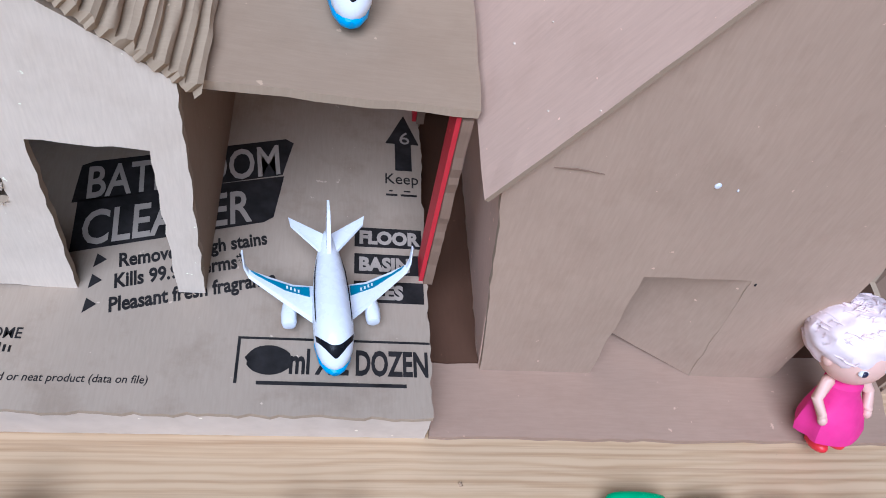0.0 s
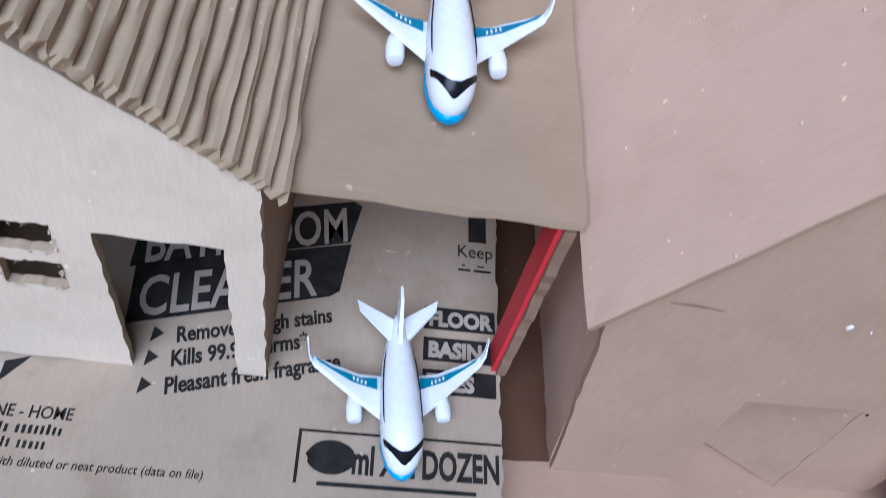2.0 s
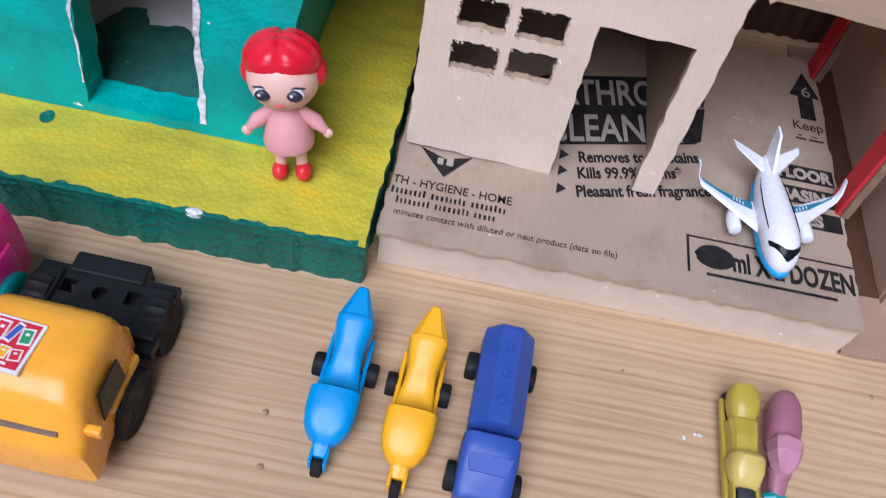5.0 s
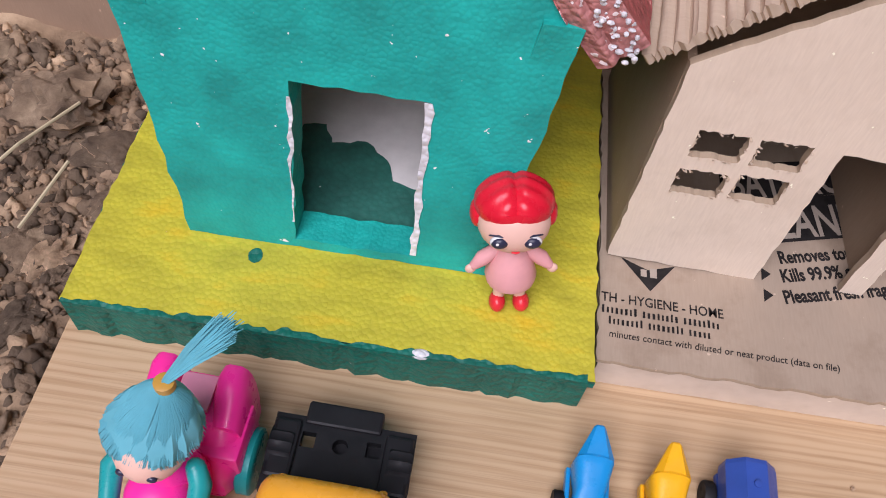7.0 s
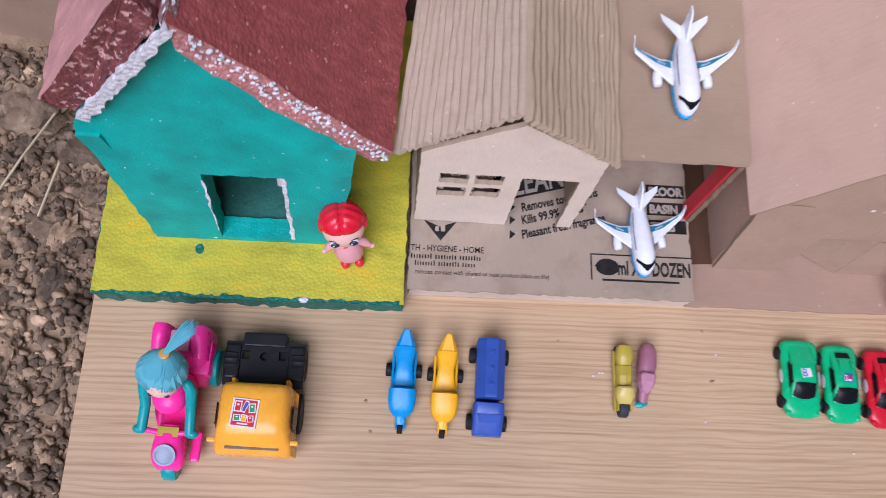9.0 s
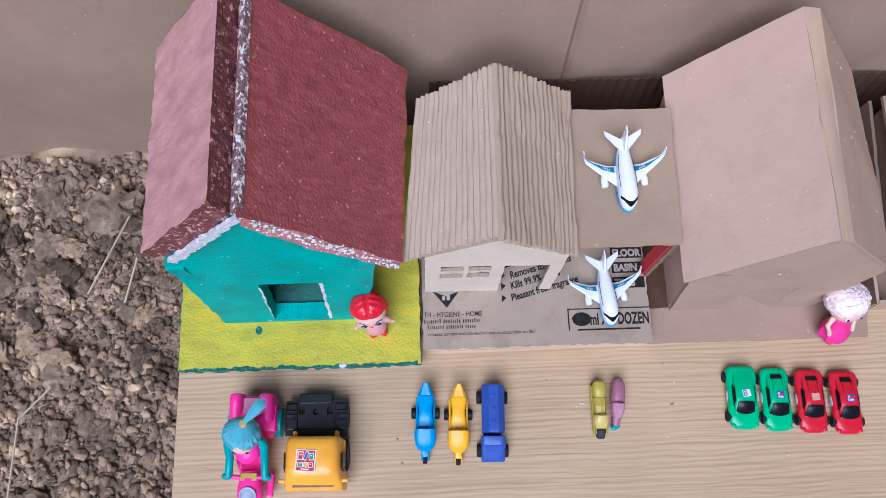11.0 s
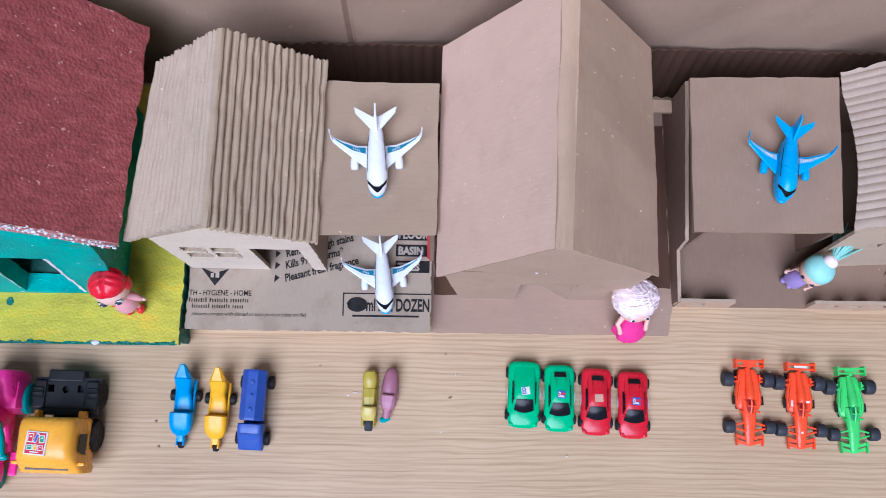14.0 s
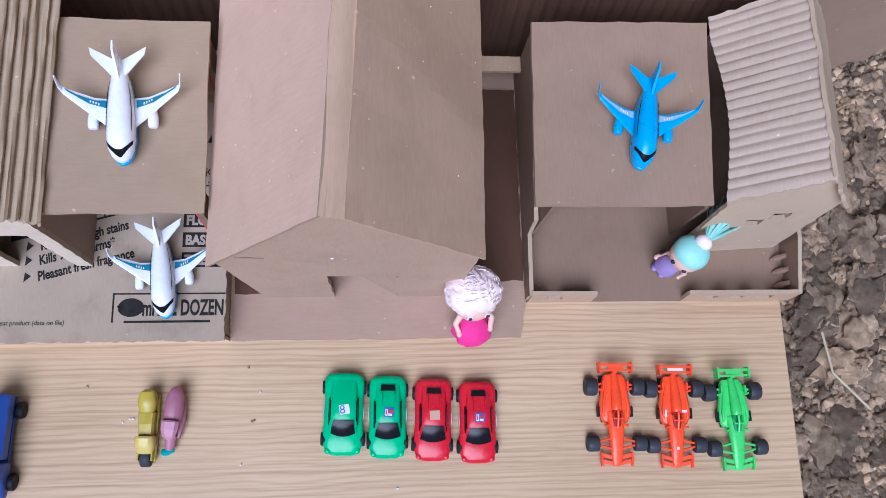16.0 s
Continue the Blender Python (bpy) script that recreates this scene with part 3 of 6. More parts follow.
def build_foam_house():
    house = stand("foam_house", (-4.25, 1.6, 0.41), "green-painted foam toy house with a thick brick-red roof", "toy house")
    rng = random.Random(8)
    z0, ylean = 0.41, 0.16
    apex = (-4.22, 3.36)

    def front(u, v, w):
        return (u, 0.33 + (v - z0) * ylean + w, v)

    outer = [(-5.10, z0), (-3.42, z0), (-3.22, 1.95), apex, (-5.33, 2.06)]
    door = [(-4.50, z0 + 0.06), (-4.50, 1.50), (-3.83, 1.50), (-3.86, z0 + 0.06)]
    bm = bmesh.new()
    plate(bm, [ragged(outer, 0.1, 0.012, rng), ragged(door[::-1], 0.08, 0.012, rng)], front, 0.2, 0)
    wall = part("front_wall", bm, GREEN_FOAM, house)
    for x0, x1, lo, hi in ((-3.86, -3.82, z0 + 0.08, 1.5), (-4.512, -4.497, z0 + 0.2, 1.42)):
        bm = bmesh.new()
        pts = ragged(rect(x0, x1, lo, hi), 0.06, 0.012, rng)
        plate(bm, [pts], lambda u, v, w: (u, 0.327 + (v - z0) * ylean - w, v), 0.004)
        part("door_edge", bm, WHITE_FOAM, wall, "bare white foam along the door cut")
    yb = 2.45
    for x0b, x0t, into in ((-5.10, -5.33, 1), (-3.42, -3.22, -1)):
        def side(u, v, w, x0b=x0b, x0t=x0t, into=into):
            return (x0b + (x0t - x0b) * (v - z0) / 1.6 + into * w, u, v)
        bm = bmesh.new()
        plate(bm, [rect(0.55, yb, z0, 2.0)], side, 0.18)
        part("side_wall", bm, GREEN_FOAM, house)
    # inside: bare grey floor with dark green daubs, seen through the door
    bm = bmesh.new()
    plate(bm, [rect(-4.98, -3.52, 0.56, 2.3)], lambda u, v, w: (u, v, 0.411 + w), 0.006)
    part("inner_floor", bm, plastic("bare_grey_floor", (0.68, 0.65, 0.62), 0.8), house, "bare greyish inner floor")
    bm = bmesh.new()
    blob = [(-4.95, 0.50), (-3.5, 0.50), (-3.55, 0.72), (-3.93, 0.86), (-4.04, 0.90), (-4.10, 1.04), (-4.25, 1.18), (-4.46, 1.13), (-4.53, 1.27), (-4.66, 1.25), (-4.78, 1.0)]
    plate(bm, [ragged(blob, 0.05, 0.015, rng)], lambda u, v, w: (u, v, 0.4185 + w), 0.003)
    part("green_daub", bm, foam_material("thin_green_daub", (0.02, 0.13, 0.10), bump=0.3, speck=0.76), house, "dark green paint daubed over the inner floor")
    # roof: two thick slabs with torn faces; the pink one stands proud of the other at the ridge
    def torn_slab(name, section, mats, face_mats, y0, y1, label, steps=44, splay=0.0):
        """A slab along y; section runs round its cross-section, face_mats names the paint of each side and of the ends."""
        bm = bmesh.new()
        rows = []
        per = 12
        for k in range(steps + 1):
            row = []
            for q, (ax, az) in enumerate(section):
                bx, bz = section[(q + 1) % len(section)]
                for i in range(per):
                    f = i / per
                    x, z = ax + (bx - ax) * f, az + (bz - az) * f
                    y = y0 + (y1 - y0) * k / steps
                    j = 0.016 if face_mats[q] else 0.005
                    x += j * noise.noise((x * 9, y * 9, z * 9)) * 1.5 + splay * k / steps * max(0.0, (x + 4.2) / 1.25)
                    z += j * noise.noise((x * 9, y * 9, z * 9 + 40)) * 1.5
                    if k in (0, steps):
                        y += rng.uniform(-0.022, 0.022)
                    row.append(bm.verts.new((x, y, z)))
            rows.append(row)
        n = len(rows[0])
        for a, b in zip(rows, rows[1:]):
            for i in range(n):
                bm.faces.new((a[i], a[(i + 1) % n], b[(i + 1) % n], b[i])).material_index = face_mats[i // per]
        for r in (rows[0], rows[-1]):
            bm.faces.new(r).material_index = face_mats[-1]
        return part(name, bm, mats, house, label)

    torn_slab("right_roof_slope", [(-4.27, 3.55), (-2.95, 1.96), (-3.12, 1.78), (-4.30, 3.22)], [RED_FOAM, foam_material("torn_pink_foam", (0.55, 0.23, 0.21), (0.85, 0.74, 0.72), 0.62, 0.9, None, 300.0)],
              [0, 1, 1, 1, 1], 0.56, 2.80, "brick-red painted foam roof slope", splay=0.10)
    torn_slab("left_roof_slope", [(-4.33, 3.46), (-4.455, 3.78), (-5.43, 2.44), (-5.21, 2.30)], [PINK_FOAM, TORN_RED], [1, 0, 1, 0, 1], 0.60, 2.80, "faded pink painted foam roof slope with a torn red ridge face")
    torn_slab("ridge_scrape", [(-4.335, 3.49), (-4.262, 3.566), (-4.222, 3.508), (-4.34, 3.40)], [RIDGE_FOAM], [0, 0, 0, 0, 0], 0.62, 2.79, "scraped ridge gap with bare white foam crumbs")
    bm = bmesh.new()
    tube(bm, [(-4.315 + 0.012 * math.sin(k * 1.7), 0.62 + 0.108 * k, 3.49 + 0.01 * math.sin(k * 2.9)) for k in range(21)], 0.016, 6)
    part("card_sliver", bm, TORN, house, "thin card sliver stuck in the ridge gap")
    bm = bmesh.new()
    strip = ragged([(-4.30, 3.50), (-4.25, 3.44), (-5.14, 2.24), (-5.22, 2.29)], 0.05, 0.016, rng)
    plate(bm, [strip], lambda u, v, w: (u, 0.545 + w, v), 0.05)
    part("white_gable_edge", bm, WHITE_FOAM, house, "bare white foam edge under the roof")
    bm = bmesh.new()
    for k in range(150):
        t = rng.random() ** 0.8
        x, z = -4.2 + t * 1.22, 3.48 - t * 1.50
        ball(bm, (x, 0.55 + rng.uniform(-0.02, 0.02), z - rng.uniform(0.0, 0.2)), (rng.uniform(0.008, 0.022), 0.012, rng.uniform(0.006, 0.016)), 0, 6, 4)
    tagged(part("torn_front_edge", bm, WHITE_FOAM, house, "torn white foam beads along the front edge"), "", "", "", "stuff")


# ---- printed carton base ----
BT = 0.32  # its top


def build_print_box():
    carton = stand("printed_carton", (-1.38, 1.1, 0), "flat brown carton with black printing and a worn front edge", "cardboard box")
    rng = random.Random(21)
    bm = bmesh.new()
    box(bm, -2.755, -0.005, 0.035, 2.28, 0.0, BT - 0.035, 0.01)
    part("body", bm, KRAFT_BOX, carton)
    bm = bmesh.new()
    plate(bm, [ragged(rect(-2.76, 0.0, -0.04, 2.285), 0.05, 0.010, rng)], lambda u, v, w: (u, v + 0.0, BT - 0.03 + w), 0.03, 0, 1)
    part("lid", bm, [KRAFT_BOX, TORN], carton)
    bm = bmesh.new()
    plate(bm, [ragged([(-2.745, 0.0), (0.0, 0.0), (0.0, BT - 0.034), (-2.745, BT - 0.034)], 0.06, 0.007, rng)], lambda u, v, w: (u, -0.006 - 0.022 * v / BT + w, v), 0.03, 0, 1)
    part("front_flap", bm, [FLAP_CARD, TORN], carton, "paler worn front flap")
    z = BT + 0.002
    slope = 15.0

    def ink(name, fill, mat=None):
        return inked(name, fill, carton, mat)

    # heading plate in two slanted steps
    def plate_fill(bm):
        for loop in ([(-1.99, 1.22), (-0.85, 1.53), (-0.80, 1.80), (-0.85, 1.83), (-1.93, 1.54), (-1.99, 1.50)], [(-1.93, 0.88), (-0.93, 1.16), (-0.88, 1.20), (-0.84, 1.52), (-1.96, 1.24)]):
            plate(bm, [loop], lambda u, v, w: (u, v, z + w), 0.002)
    ink("heading_plate", plate_fill)
    lettering("heading", "BATHROOM", -1.93, 1.255, z + 0.003, 0.335, PRINT_PALE, carton, slope, 0.595, 0.24, 0.005)
    lettering("heading", "CLEANER", -1.89, 0.925, z + 0.003, 0.335, PRINT_PALE, carton, slope, 0.645, 0.24, 0.005)
    for k, (text, y) in enumerate((("Removes tough stains", 0.80), ("Kills 99.9% germs*", 0.665), ("Pleasant fresh fragrance", 0.515))):
        lettering("print_line", text, -1.665, y, z, 0.125, INK, carton, slope, 0.72, 0.14, 0.0035)
        ink("bullet", lambda bm, y=y: plate(bm, [[(-1.79, y - 0.01), (-1.73, y + 0.045), (-1.785, y + 0.08)]], lambda u, v, w: (u, v, z + w), 0.002))
    # volume box
    def frame_fill(bm):
        bar(bm, -1.0, 0.0, 0.385, 0.398, z)
        bar(bm, -1.0, -0.985, 0.13, 0.385, z)
        bar(bm, -0.89, -0.13, 0.125, 0.145, z)
    ink("print_rule", frame_fill)
    lettering("print_line", "ml X 2 DOZEN", -0.735, 0.195, z, 0.20, INK, carton, 0, 0.555, 0, 0.006)
    blob = [(-0.835 + 0.115 * math.cos(a) * (1 + 0.12 * noise.noise((3 * math.cos(a), 3 * math.sin(a), 1))), 0.265 + 0.085 * math.sin(a)) for a in np.linspace(0, 2 * math.pi, 26)[:-1]]
    ink("marker_blot", lambda bm: plate(bm, [blob], lambda u, v, w: (u, v, z + 0.001 + w), 0.002))
    for text, y0, y1 in (("FLOOR", 1.02, 1.16), ("BASIN", 0.83, 0.97), ("TILES", 0.64, 0.78)):
        ink("print_panel", lambda bm, y0=y0, y1=y1: bar(bm, -0.41, -0.02, y0, y1, z))
        lettering("print_line", text, -0.385, y0 + 0.025, z + 0.003, 0.125, PRINT_PALE, carton, 0, 0.86, 0, 0.006)
    ink("arrow", lambda bm: plate(bm, [[(-0.165, 1.63), (-0.06, 1.63), (-0.06, 1.86), (-0.01, 1.86), (-0.105, 2.12), (-0.225, 1.86), (-0.165, 1.86)]], lambda u, v, w: (u, v, z + w), 0.002))
    lettering("print_line", "6", -0.14, 1.86, z + 0.003, 0.15, PRINT_PALE, carton)
    lettering("print_line", "Keep", -0.235, 1.52, z, 0.12, INK, carton, 0, 0.85)
    lettering("print_line", "TH - HYGIENE - HOME", -2.745, 0.345, z, 0.088, INK, carton, 0, 0.80, 0, 0.0006)
    lettering("print_line", "minutes contact with diluted or neat product (data on file)", -2.70, 0.115, z, 0.062, INK, carton, 0, 0.88, 0.1)

    def bars_fill(bm):
        for y, x0, x1 in ((0.268, -2.74, -2.06), (0.198, -2.70, -2.12)):
            x, k = x0, 0
            while x < x1:
                w = rng.uniform(0.009, 0.015)
                bar(bm, x, x + w, y, y + (0.05 if k % 7 == 0 else rng.uniform(0.034, 0.042)), z)
                k += 1
                x += w + (0.036 if k % 8 == 0 else 0.014)
        for x, w in ((-0.225, 0.07), (-0.135, 0.10)):
            bar(bm, x, x + w, 1.42, 1.435, z)
            bar(bm, x + 0.02, x + w * 0.6, 1.455, 1.465, z)
    tagged(ink("small_print", bars_fill), "", "", "", "stuff")
    ink("triangle_mark", lambda bm: plate(bm, [[(-2.63, 0.665), (-2.47, 0.60), (-2.31, 0.655), (-2.46, 0.455)]], lambda u, v, w: (u, v, z + w), 0.002))
    inked("triangle_mark", lambda bm: (bar(bm, -2.515, -2.48, 0.55, 0.60, z + 0.002), bar(bm, -2.46, -2.42, 0.55, 0.615, z + 0.002)), carton, PRINT_PALE)


# ---- card house with the bared-flute roof ----
def fluted_slope(bm, ridge_f, ridge_b, eave_f, eave_b, pitch, depth, thick, seed, along=True, bow=0.0):
    """Card whose face paper is torn off: ribs run from front to back (along) or down the slope."""
    rng = random.Random(seed)
    rf, rb, ef, eb = (Vector(p) for p in (ridge_f, ridge_b, eave_f, eave_b))
    run, length = (ef - rf).length, (rb - rf).length
    nu = max(8, int(run / pitch) * 6) if along else 14
    nv = 34 if along else int(length / pitch) * 6
    nrm = (ef - rf).cross(rb - rf).normalized()
    if nrm.z < 0:
        nrm = -nrm
    top, low = [], []
    for j in range(nv + 1):
        v = j / nv
        jag = rng.uniform(-0.022, 0.022) if j in (0, nv) else 0
        rt, rl = [], []
        for i in range(nu + 1):
            u = i / nu
            p = (rf * (1 - u) + ef * u) * (1 - v) + (rb * (1 - u) + eb * u) * v
            p = p + (rf - ef) * (bow * u * math.sin(math.pi * min(1.0, v * 1.15)))
            phase = (u * run if along else v * length) / pitch
            h = depth * (1 - (0.5 + 0.5 * math.cos(2 * math.pi * phase)) ** 3)
            h *= 1 - 0.8 * max(0.0, noise.noise((round(phase) * 3.1 + seed, v * 5.0, seed * 2.0)) - 0.25)
            h *= 1 + 0.35 * noise.noise((p.x * 2.5 + seed, p.y * 2.5, p.z))
            wob = (noise.noise((round(phase) * 1.7, v * 9 + seed, u * 2)) * 0.4 + noise.noise((p.x * 14, p.y * 9, seed)) * 0.3) * depth
            q = p + nrm * (h + wob)
            if j in (0, nv):
                q = q + (rb - rf).normalized() * (jag + rng.uniform(-0.02, 0.012) * (1 if j == 0 else -1))
            rt.append(bm.verts.new(q))
            rl.append(bm.verts.new(p - nrm * thick + (q - p - nrm * (h + wob))))
        top.append(rt)
        low.append(rl)
    for j in range(nv):
        for i in range(nu):
            bm.faces.new((top[j][i], top[j][i + 1], top[j + 1][i + 1], top[j + 1][i]))
            bm.faces.new((low[j][i], low[j + 1][i], low[j + 1][i + 1], low[j][i + 1]))
    rim = [(0, i) for i in range(nu)] + [(j, nu) for j in range(nv)] + [(nv, i) for i in range(nu, 0, -1)] + [(j, 0) for j in range(nv, 0, -1)]
    for (j0, i0), (j1, i1) in zip(rim, rim[1:] + rim[:1]):
        bm.faces.new((top[j0][i0], top[j1][i1], low[j1][i1], low[j0][i0]))


def build_card_house():
    house = stand("card_house", (-1.95, 1.55, BT), "pale card toy house with a ribbed cardboard roof", "toy house")
    rng = random.Random(31)
    x0, x1, z0 = -2.72, -1.195, BT
    outer = [(x0, z0 + 0.03), (-1.84, z0), (-1.84, 1.42), (-1.345, 1.40), (-1.335, z0), (x1, z0), (x1, 1.80), (-1.96, 2.36), (x0, 1.82)]
    holes = []
    for cx, cz in ((-2.42, 1.35), (-2.115, 1.345), (-2.425, 1.07), (-2.125, 1.085)):
        holes.append(ragged(rect(cx - 0.125, cx + 0.125, cz - 0.092, cz + 0.092)[::-1], 0.022, 0.008, rng))
    bm = bmesh.new()
    plate(bm, [ragged(outer, 0.07, 0.007, rng)] + holes, upright_y(0.655), 0.045, 0, 1)
    wall = part("front_wall", bm, [PALE_CARD, TORN], house, "cream card front with door and four small windows")
    for cx, cz in ((-2.42, 1.35), (-2.115, 1.345), (-2.425, 1.07), (-2.125, 1.085)):
        bm = bmesh.new()
        for k in range(22):
            side, t = rng.randrange(4), rng.uniform(-1, 1)
            px, pz = ((t * 0.12, -0.09), (t * 0.12, 0.09), (-0.123, t * 0.085), (0.123, t * 0.085))[side]
            s = rng.uniform(0.006, 0.015)
            a = rng.uniform(0, 6.28)
            vs = [bm.verts.new((cx + px + s * math.cos(a + q) * r, 0.652 - lift, cz + pz + s * math.sin(a + q) * r * 0.7)) for q, r, lift in ((0, 1, 0.0), (2.1, 0.8, 0.012), (3.6, 1.1, 0.016), (5.0, 0.6, 0.002))]
            bm.faces.new(vs)
        bmesh.ops.solidify(bm, geom=bm.faces[:], thickness=0.003)
        tagged(part("torn_paper", bm, PALE_CARD, wall, "torn paper round a window"), "", "", "", "stuff")
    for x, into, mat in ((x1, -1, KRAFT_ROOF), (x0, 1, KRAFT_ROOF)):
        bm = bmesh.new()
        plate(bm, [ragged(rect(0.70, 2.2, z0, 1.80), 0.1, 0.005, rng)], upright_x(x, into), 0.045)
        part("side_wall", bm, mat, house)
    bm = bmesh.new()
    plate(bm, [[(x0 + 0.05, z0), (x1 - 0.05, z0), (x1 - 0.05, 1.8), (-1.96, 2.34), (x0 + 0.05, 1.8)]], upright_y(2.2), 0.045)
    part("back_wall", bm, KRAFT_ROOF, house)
    ridge_f, ridge_b = (-2.0, 0.62, 2.55), (-1.98, 2.45, 2.61)
    bm = bmesh.new()
    fluted_slope(bm, ridge_f, ridge_b, (-1.11, 0.67, 1.76), (-1.08, 2.47, 1.87), 0.075, 0.036, 0.03, 1)
    part("right_roof_slope", bm, FLUTED, house, "", True)
    bm = bmesh.new()
    fluted_slope(bm, ridge_f, ridge_b, (-2.93, 0.61, 1.83), (-2.745, 2.44, 1.92), 0.075, 0.030, 0.03, 2)
    part("left_roof_slope", bm, card_material("worn_flute_card", (0.46, 0.385, 0.315), 1, 0.0, 0.9), house, "", True)


def build_porch():
    porch = stand("carport", (-0.5, 1.55, BT), "flat cardboard carport roof on red and grey posts", "carport")
    bm = bmesh.new()
    slab(bm, ((-1.14, 0.745, 1.745), (0.05, 0.775, 1.665), (0.055, 2.305, 1.805), (-1.11, 2.32, 1.81)), 0.05, 0, 1, amount=0.007, sag=-0.02, seed=4)
    part("roof", bm, [KRAFT_ROOF, TORN], porch)
    for y, top in ((0.80, 1.59), (2.08, 1.73)):
        bm = bmesh.new()
        for xa, xb, ya, yb, za, zb in ((-0.045, -0.022, y, y + 0.16, BT, top),):
            box(bm, xa, xb, ya, yb, za, zb, 0, 0)
        post = part("post", bm, RED_CARD, porch, "red printed card post")
        bm = bmesh.new()
        plate(bm, [ragged(rect(y - 0.02, y + 0.17, BT, top), 0.06, 0.01, random.Random(9))], upright_x(-0.02), 0.05, 0)
        part("grey_core", bm, KRAFT_BROWN, post, "rough bare card edge")


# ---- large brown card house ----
# very dark brown: the shade of the gaps put into the colour
GAP_SHADE = card_material("gap_shade_brown", (0.085, 0.042, 0.024), 0, 0.3)


def build_big_sheet():
    bm = bmesh.new()
    plate(bm, [ragged([(0.02, -0.01), (2.78, -0.01), (2.84, 0.30), (2.835, 2.85), (0.02, 2.85)], 0.1, 0.01, random.Random(6))], lambda u, v, w: (u, v, 0.002 + w), 0.035)
    thing("card_sheet", bm, card_material("taped_brown_card", (0.37, 0.265, 0.21), 1, 0.3, 0.45), "thin brown cardboard sheet lying under the large house", "cardboard sheet")
    # added dark sheets paint the shade in the gaps left and right of the house
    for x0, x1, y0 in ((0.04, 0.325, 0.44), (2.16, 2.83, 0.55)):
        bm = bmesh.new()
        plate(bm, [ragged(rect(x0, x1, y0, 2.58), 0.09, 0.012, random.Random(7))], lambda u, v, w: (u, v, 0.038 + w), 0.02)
        thing("gap_shade_sheet", bm, GAP_SHADE, "dark brown sheet standing in for the shade beside the large house", "cardboard piece", "dark card pieces beside the house")


def build_big_house():
    house = stand("brown_card_house", (1.2, 1.6, 0.037), "large brown cardboard toy house with a folded steep roof", "toy house")
    rng = random.Random(41)
    z0 = 0.037
    outer = [(0.33, z0), (0.985, z0), (0.955, 1.02), (1.52, 1.03), (1.60, z0), (2.13, z0), (2.165, 1.80), (1.20, 2.92), (1.03, 3.01), (0.12, 1.63)]
    bm = bmesh.new()
    plate(bm, [ragged(outer, 0.09, 0.006, rng)], lambda u, v, w: (u, 0.40 + 0.0 * v + w, v), 0.045, 0, 1)
    wall = part("front_wall", bm, [KRAFT_FRONT, TORN], house)
    bm = bmesh.new()
    hinge = Vector((1.60, 0.402, z0))
    m = Matrix.Translation(hinge) @ Matrix.Rotation(radians(-29), 4, Vector((-0.08, 0, 0.993))) @ Matrix.Translation(-hinge)
    plate(bm, [ragged([(0.985, 0.09), (1.602, z0 + 0.004), (1.522, 1.03), (0.965, 1.01)], 0.08, 0.002, rng)], lambda u, v, w: tuple(m @ Vector((u, 0.402 + w, v))), 0.04, 0, 1)
    part("door_leaf", bm, [KRAFT_FRONT, TORN], house, "card door leaf pushed half inwards")
    for pts, x in (([(0.44, z0), (2.7, z0), (2.7, 1.55), (0.44, 1.62)], (0.33, 0.14)), ([(0.44, z0), (2.7, z0), (2.7, 1.62), (0.44, 1.72)], (2.10, 2.12))):
        bm = bmesh.new()
        plate(bm, [pts], lambda u, v, w, x=x: (x[0] + (x[1] - x[0]) * v / 1.6 + w, u, v), 0.04)
        part("side_wall", bm, KRAFT_PINK, house)
    bm = bmesh.new()
    plate(bm, [[(0.33, z0), (2.1, z0), (2.15, 1.7), (1.2, 2.7), (0.14, 1.6)]], upright_y(2.7), 0.04)
    part("back_wall", bm, KRAFT_PINK, house)
    bm = bmesh.new()
    slab(bm, ((0.05, 0.37, 1.54), (1.0, 0.345, 3.07), (1.12, 2.82, 2.96), (0.085, 2.82, 1.60)), 0.022, 0, 1, amount=0.003, sag=0.03, seed=2, cells=14)
    part("left_roof_slope", bm, [KRAFT_PINK, KRAFT_ROOF], house)
    bm = bmesh.new()
    slab(bm, ((1.0, 0.345, 3.066), (1.16, 0.35, 2.985), (1.29, 2.80, 2.95), (1.12, 2.82, 2.956)), 0.022, 0, 1, amount=0.004, sag=0.02, seed=3)
    part("ridge_strip", bm, [KRAFT, KRAFT], house, "creased strip along the roof ridge")
    bm = bmesh.new()
    slab(bm, ((1.16, 0.35, 2.983), (2.20, 0.37, 1.79), (2.255, 2.80, 1.69), (1.29, 2.80, 2.948)), 0.022, 0, 1, amount=0.003, sag=0.03, seed=5, cells=28, crease=(0.58, 0.40, 0.035))
    part("right_roof_slope", bm, [KRAFT, KRAFT], house)
    for k in range(34):
        u, v = rng.random(), rng.random()
        left = k < 16
        a, b, c, d = (Vector(q) for q in (((0.05, 0.37, 1.54), (1.0, 0.345, 3.07), (1.12, 2.82, 2.96), (0.085, 2.82, 1.60)) if left else ((1.16, 0.35, 2.983), (2.20, 0.37, 1.79), (2.255, 2.80, 1.69), (1.29, 2.80, 2.948))))
        p = (a * (1 - u) + b * u) * (1 - v) + (d * (1 - u) + c * u) * v
        lift = 0.03 * math.sin(math.pi * u) * math.sin(math.pi * v) + 0.004
        if not left:
            lift += 0.035 * max(0.0, 1 - abs(v - (0.58 - 0.18 * u)) / 0.22)
        fl = bmesh.new()
        ball(fl, p + Vector((0, 0, lift)), (rng.uniform(0.003, 0.007), rng.uniform(0.004, 0.010), 0.004), 0, 6, 4)
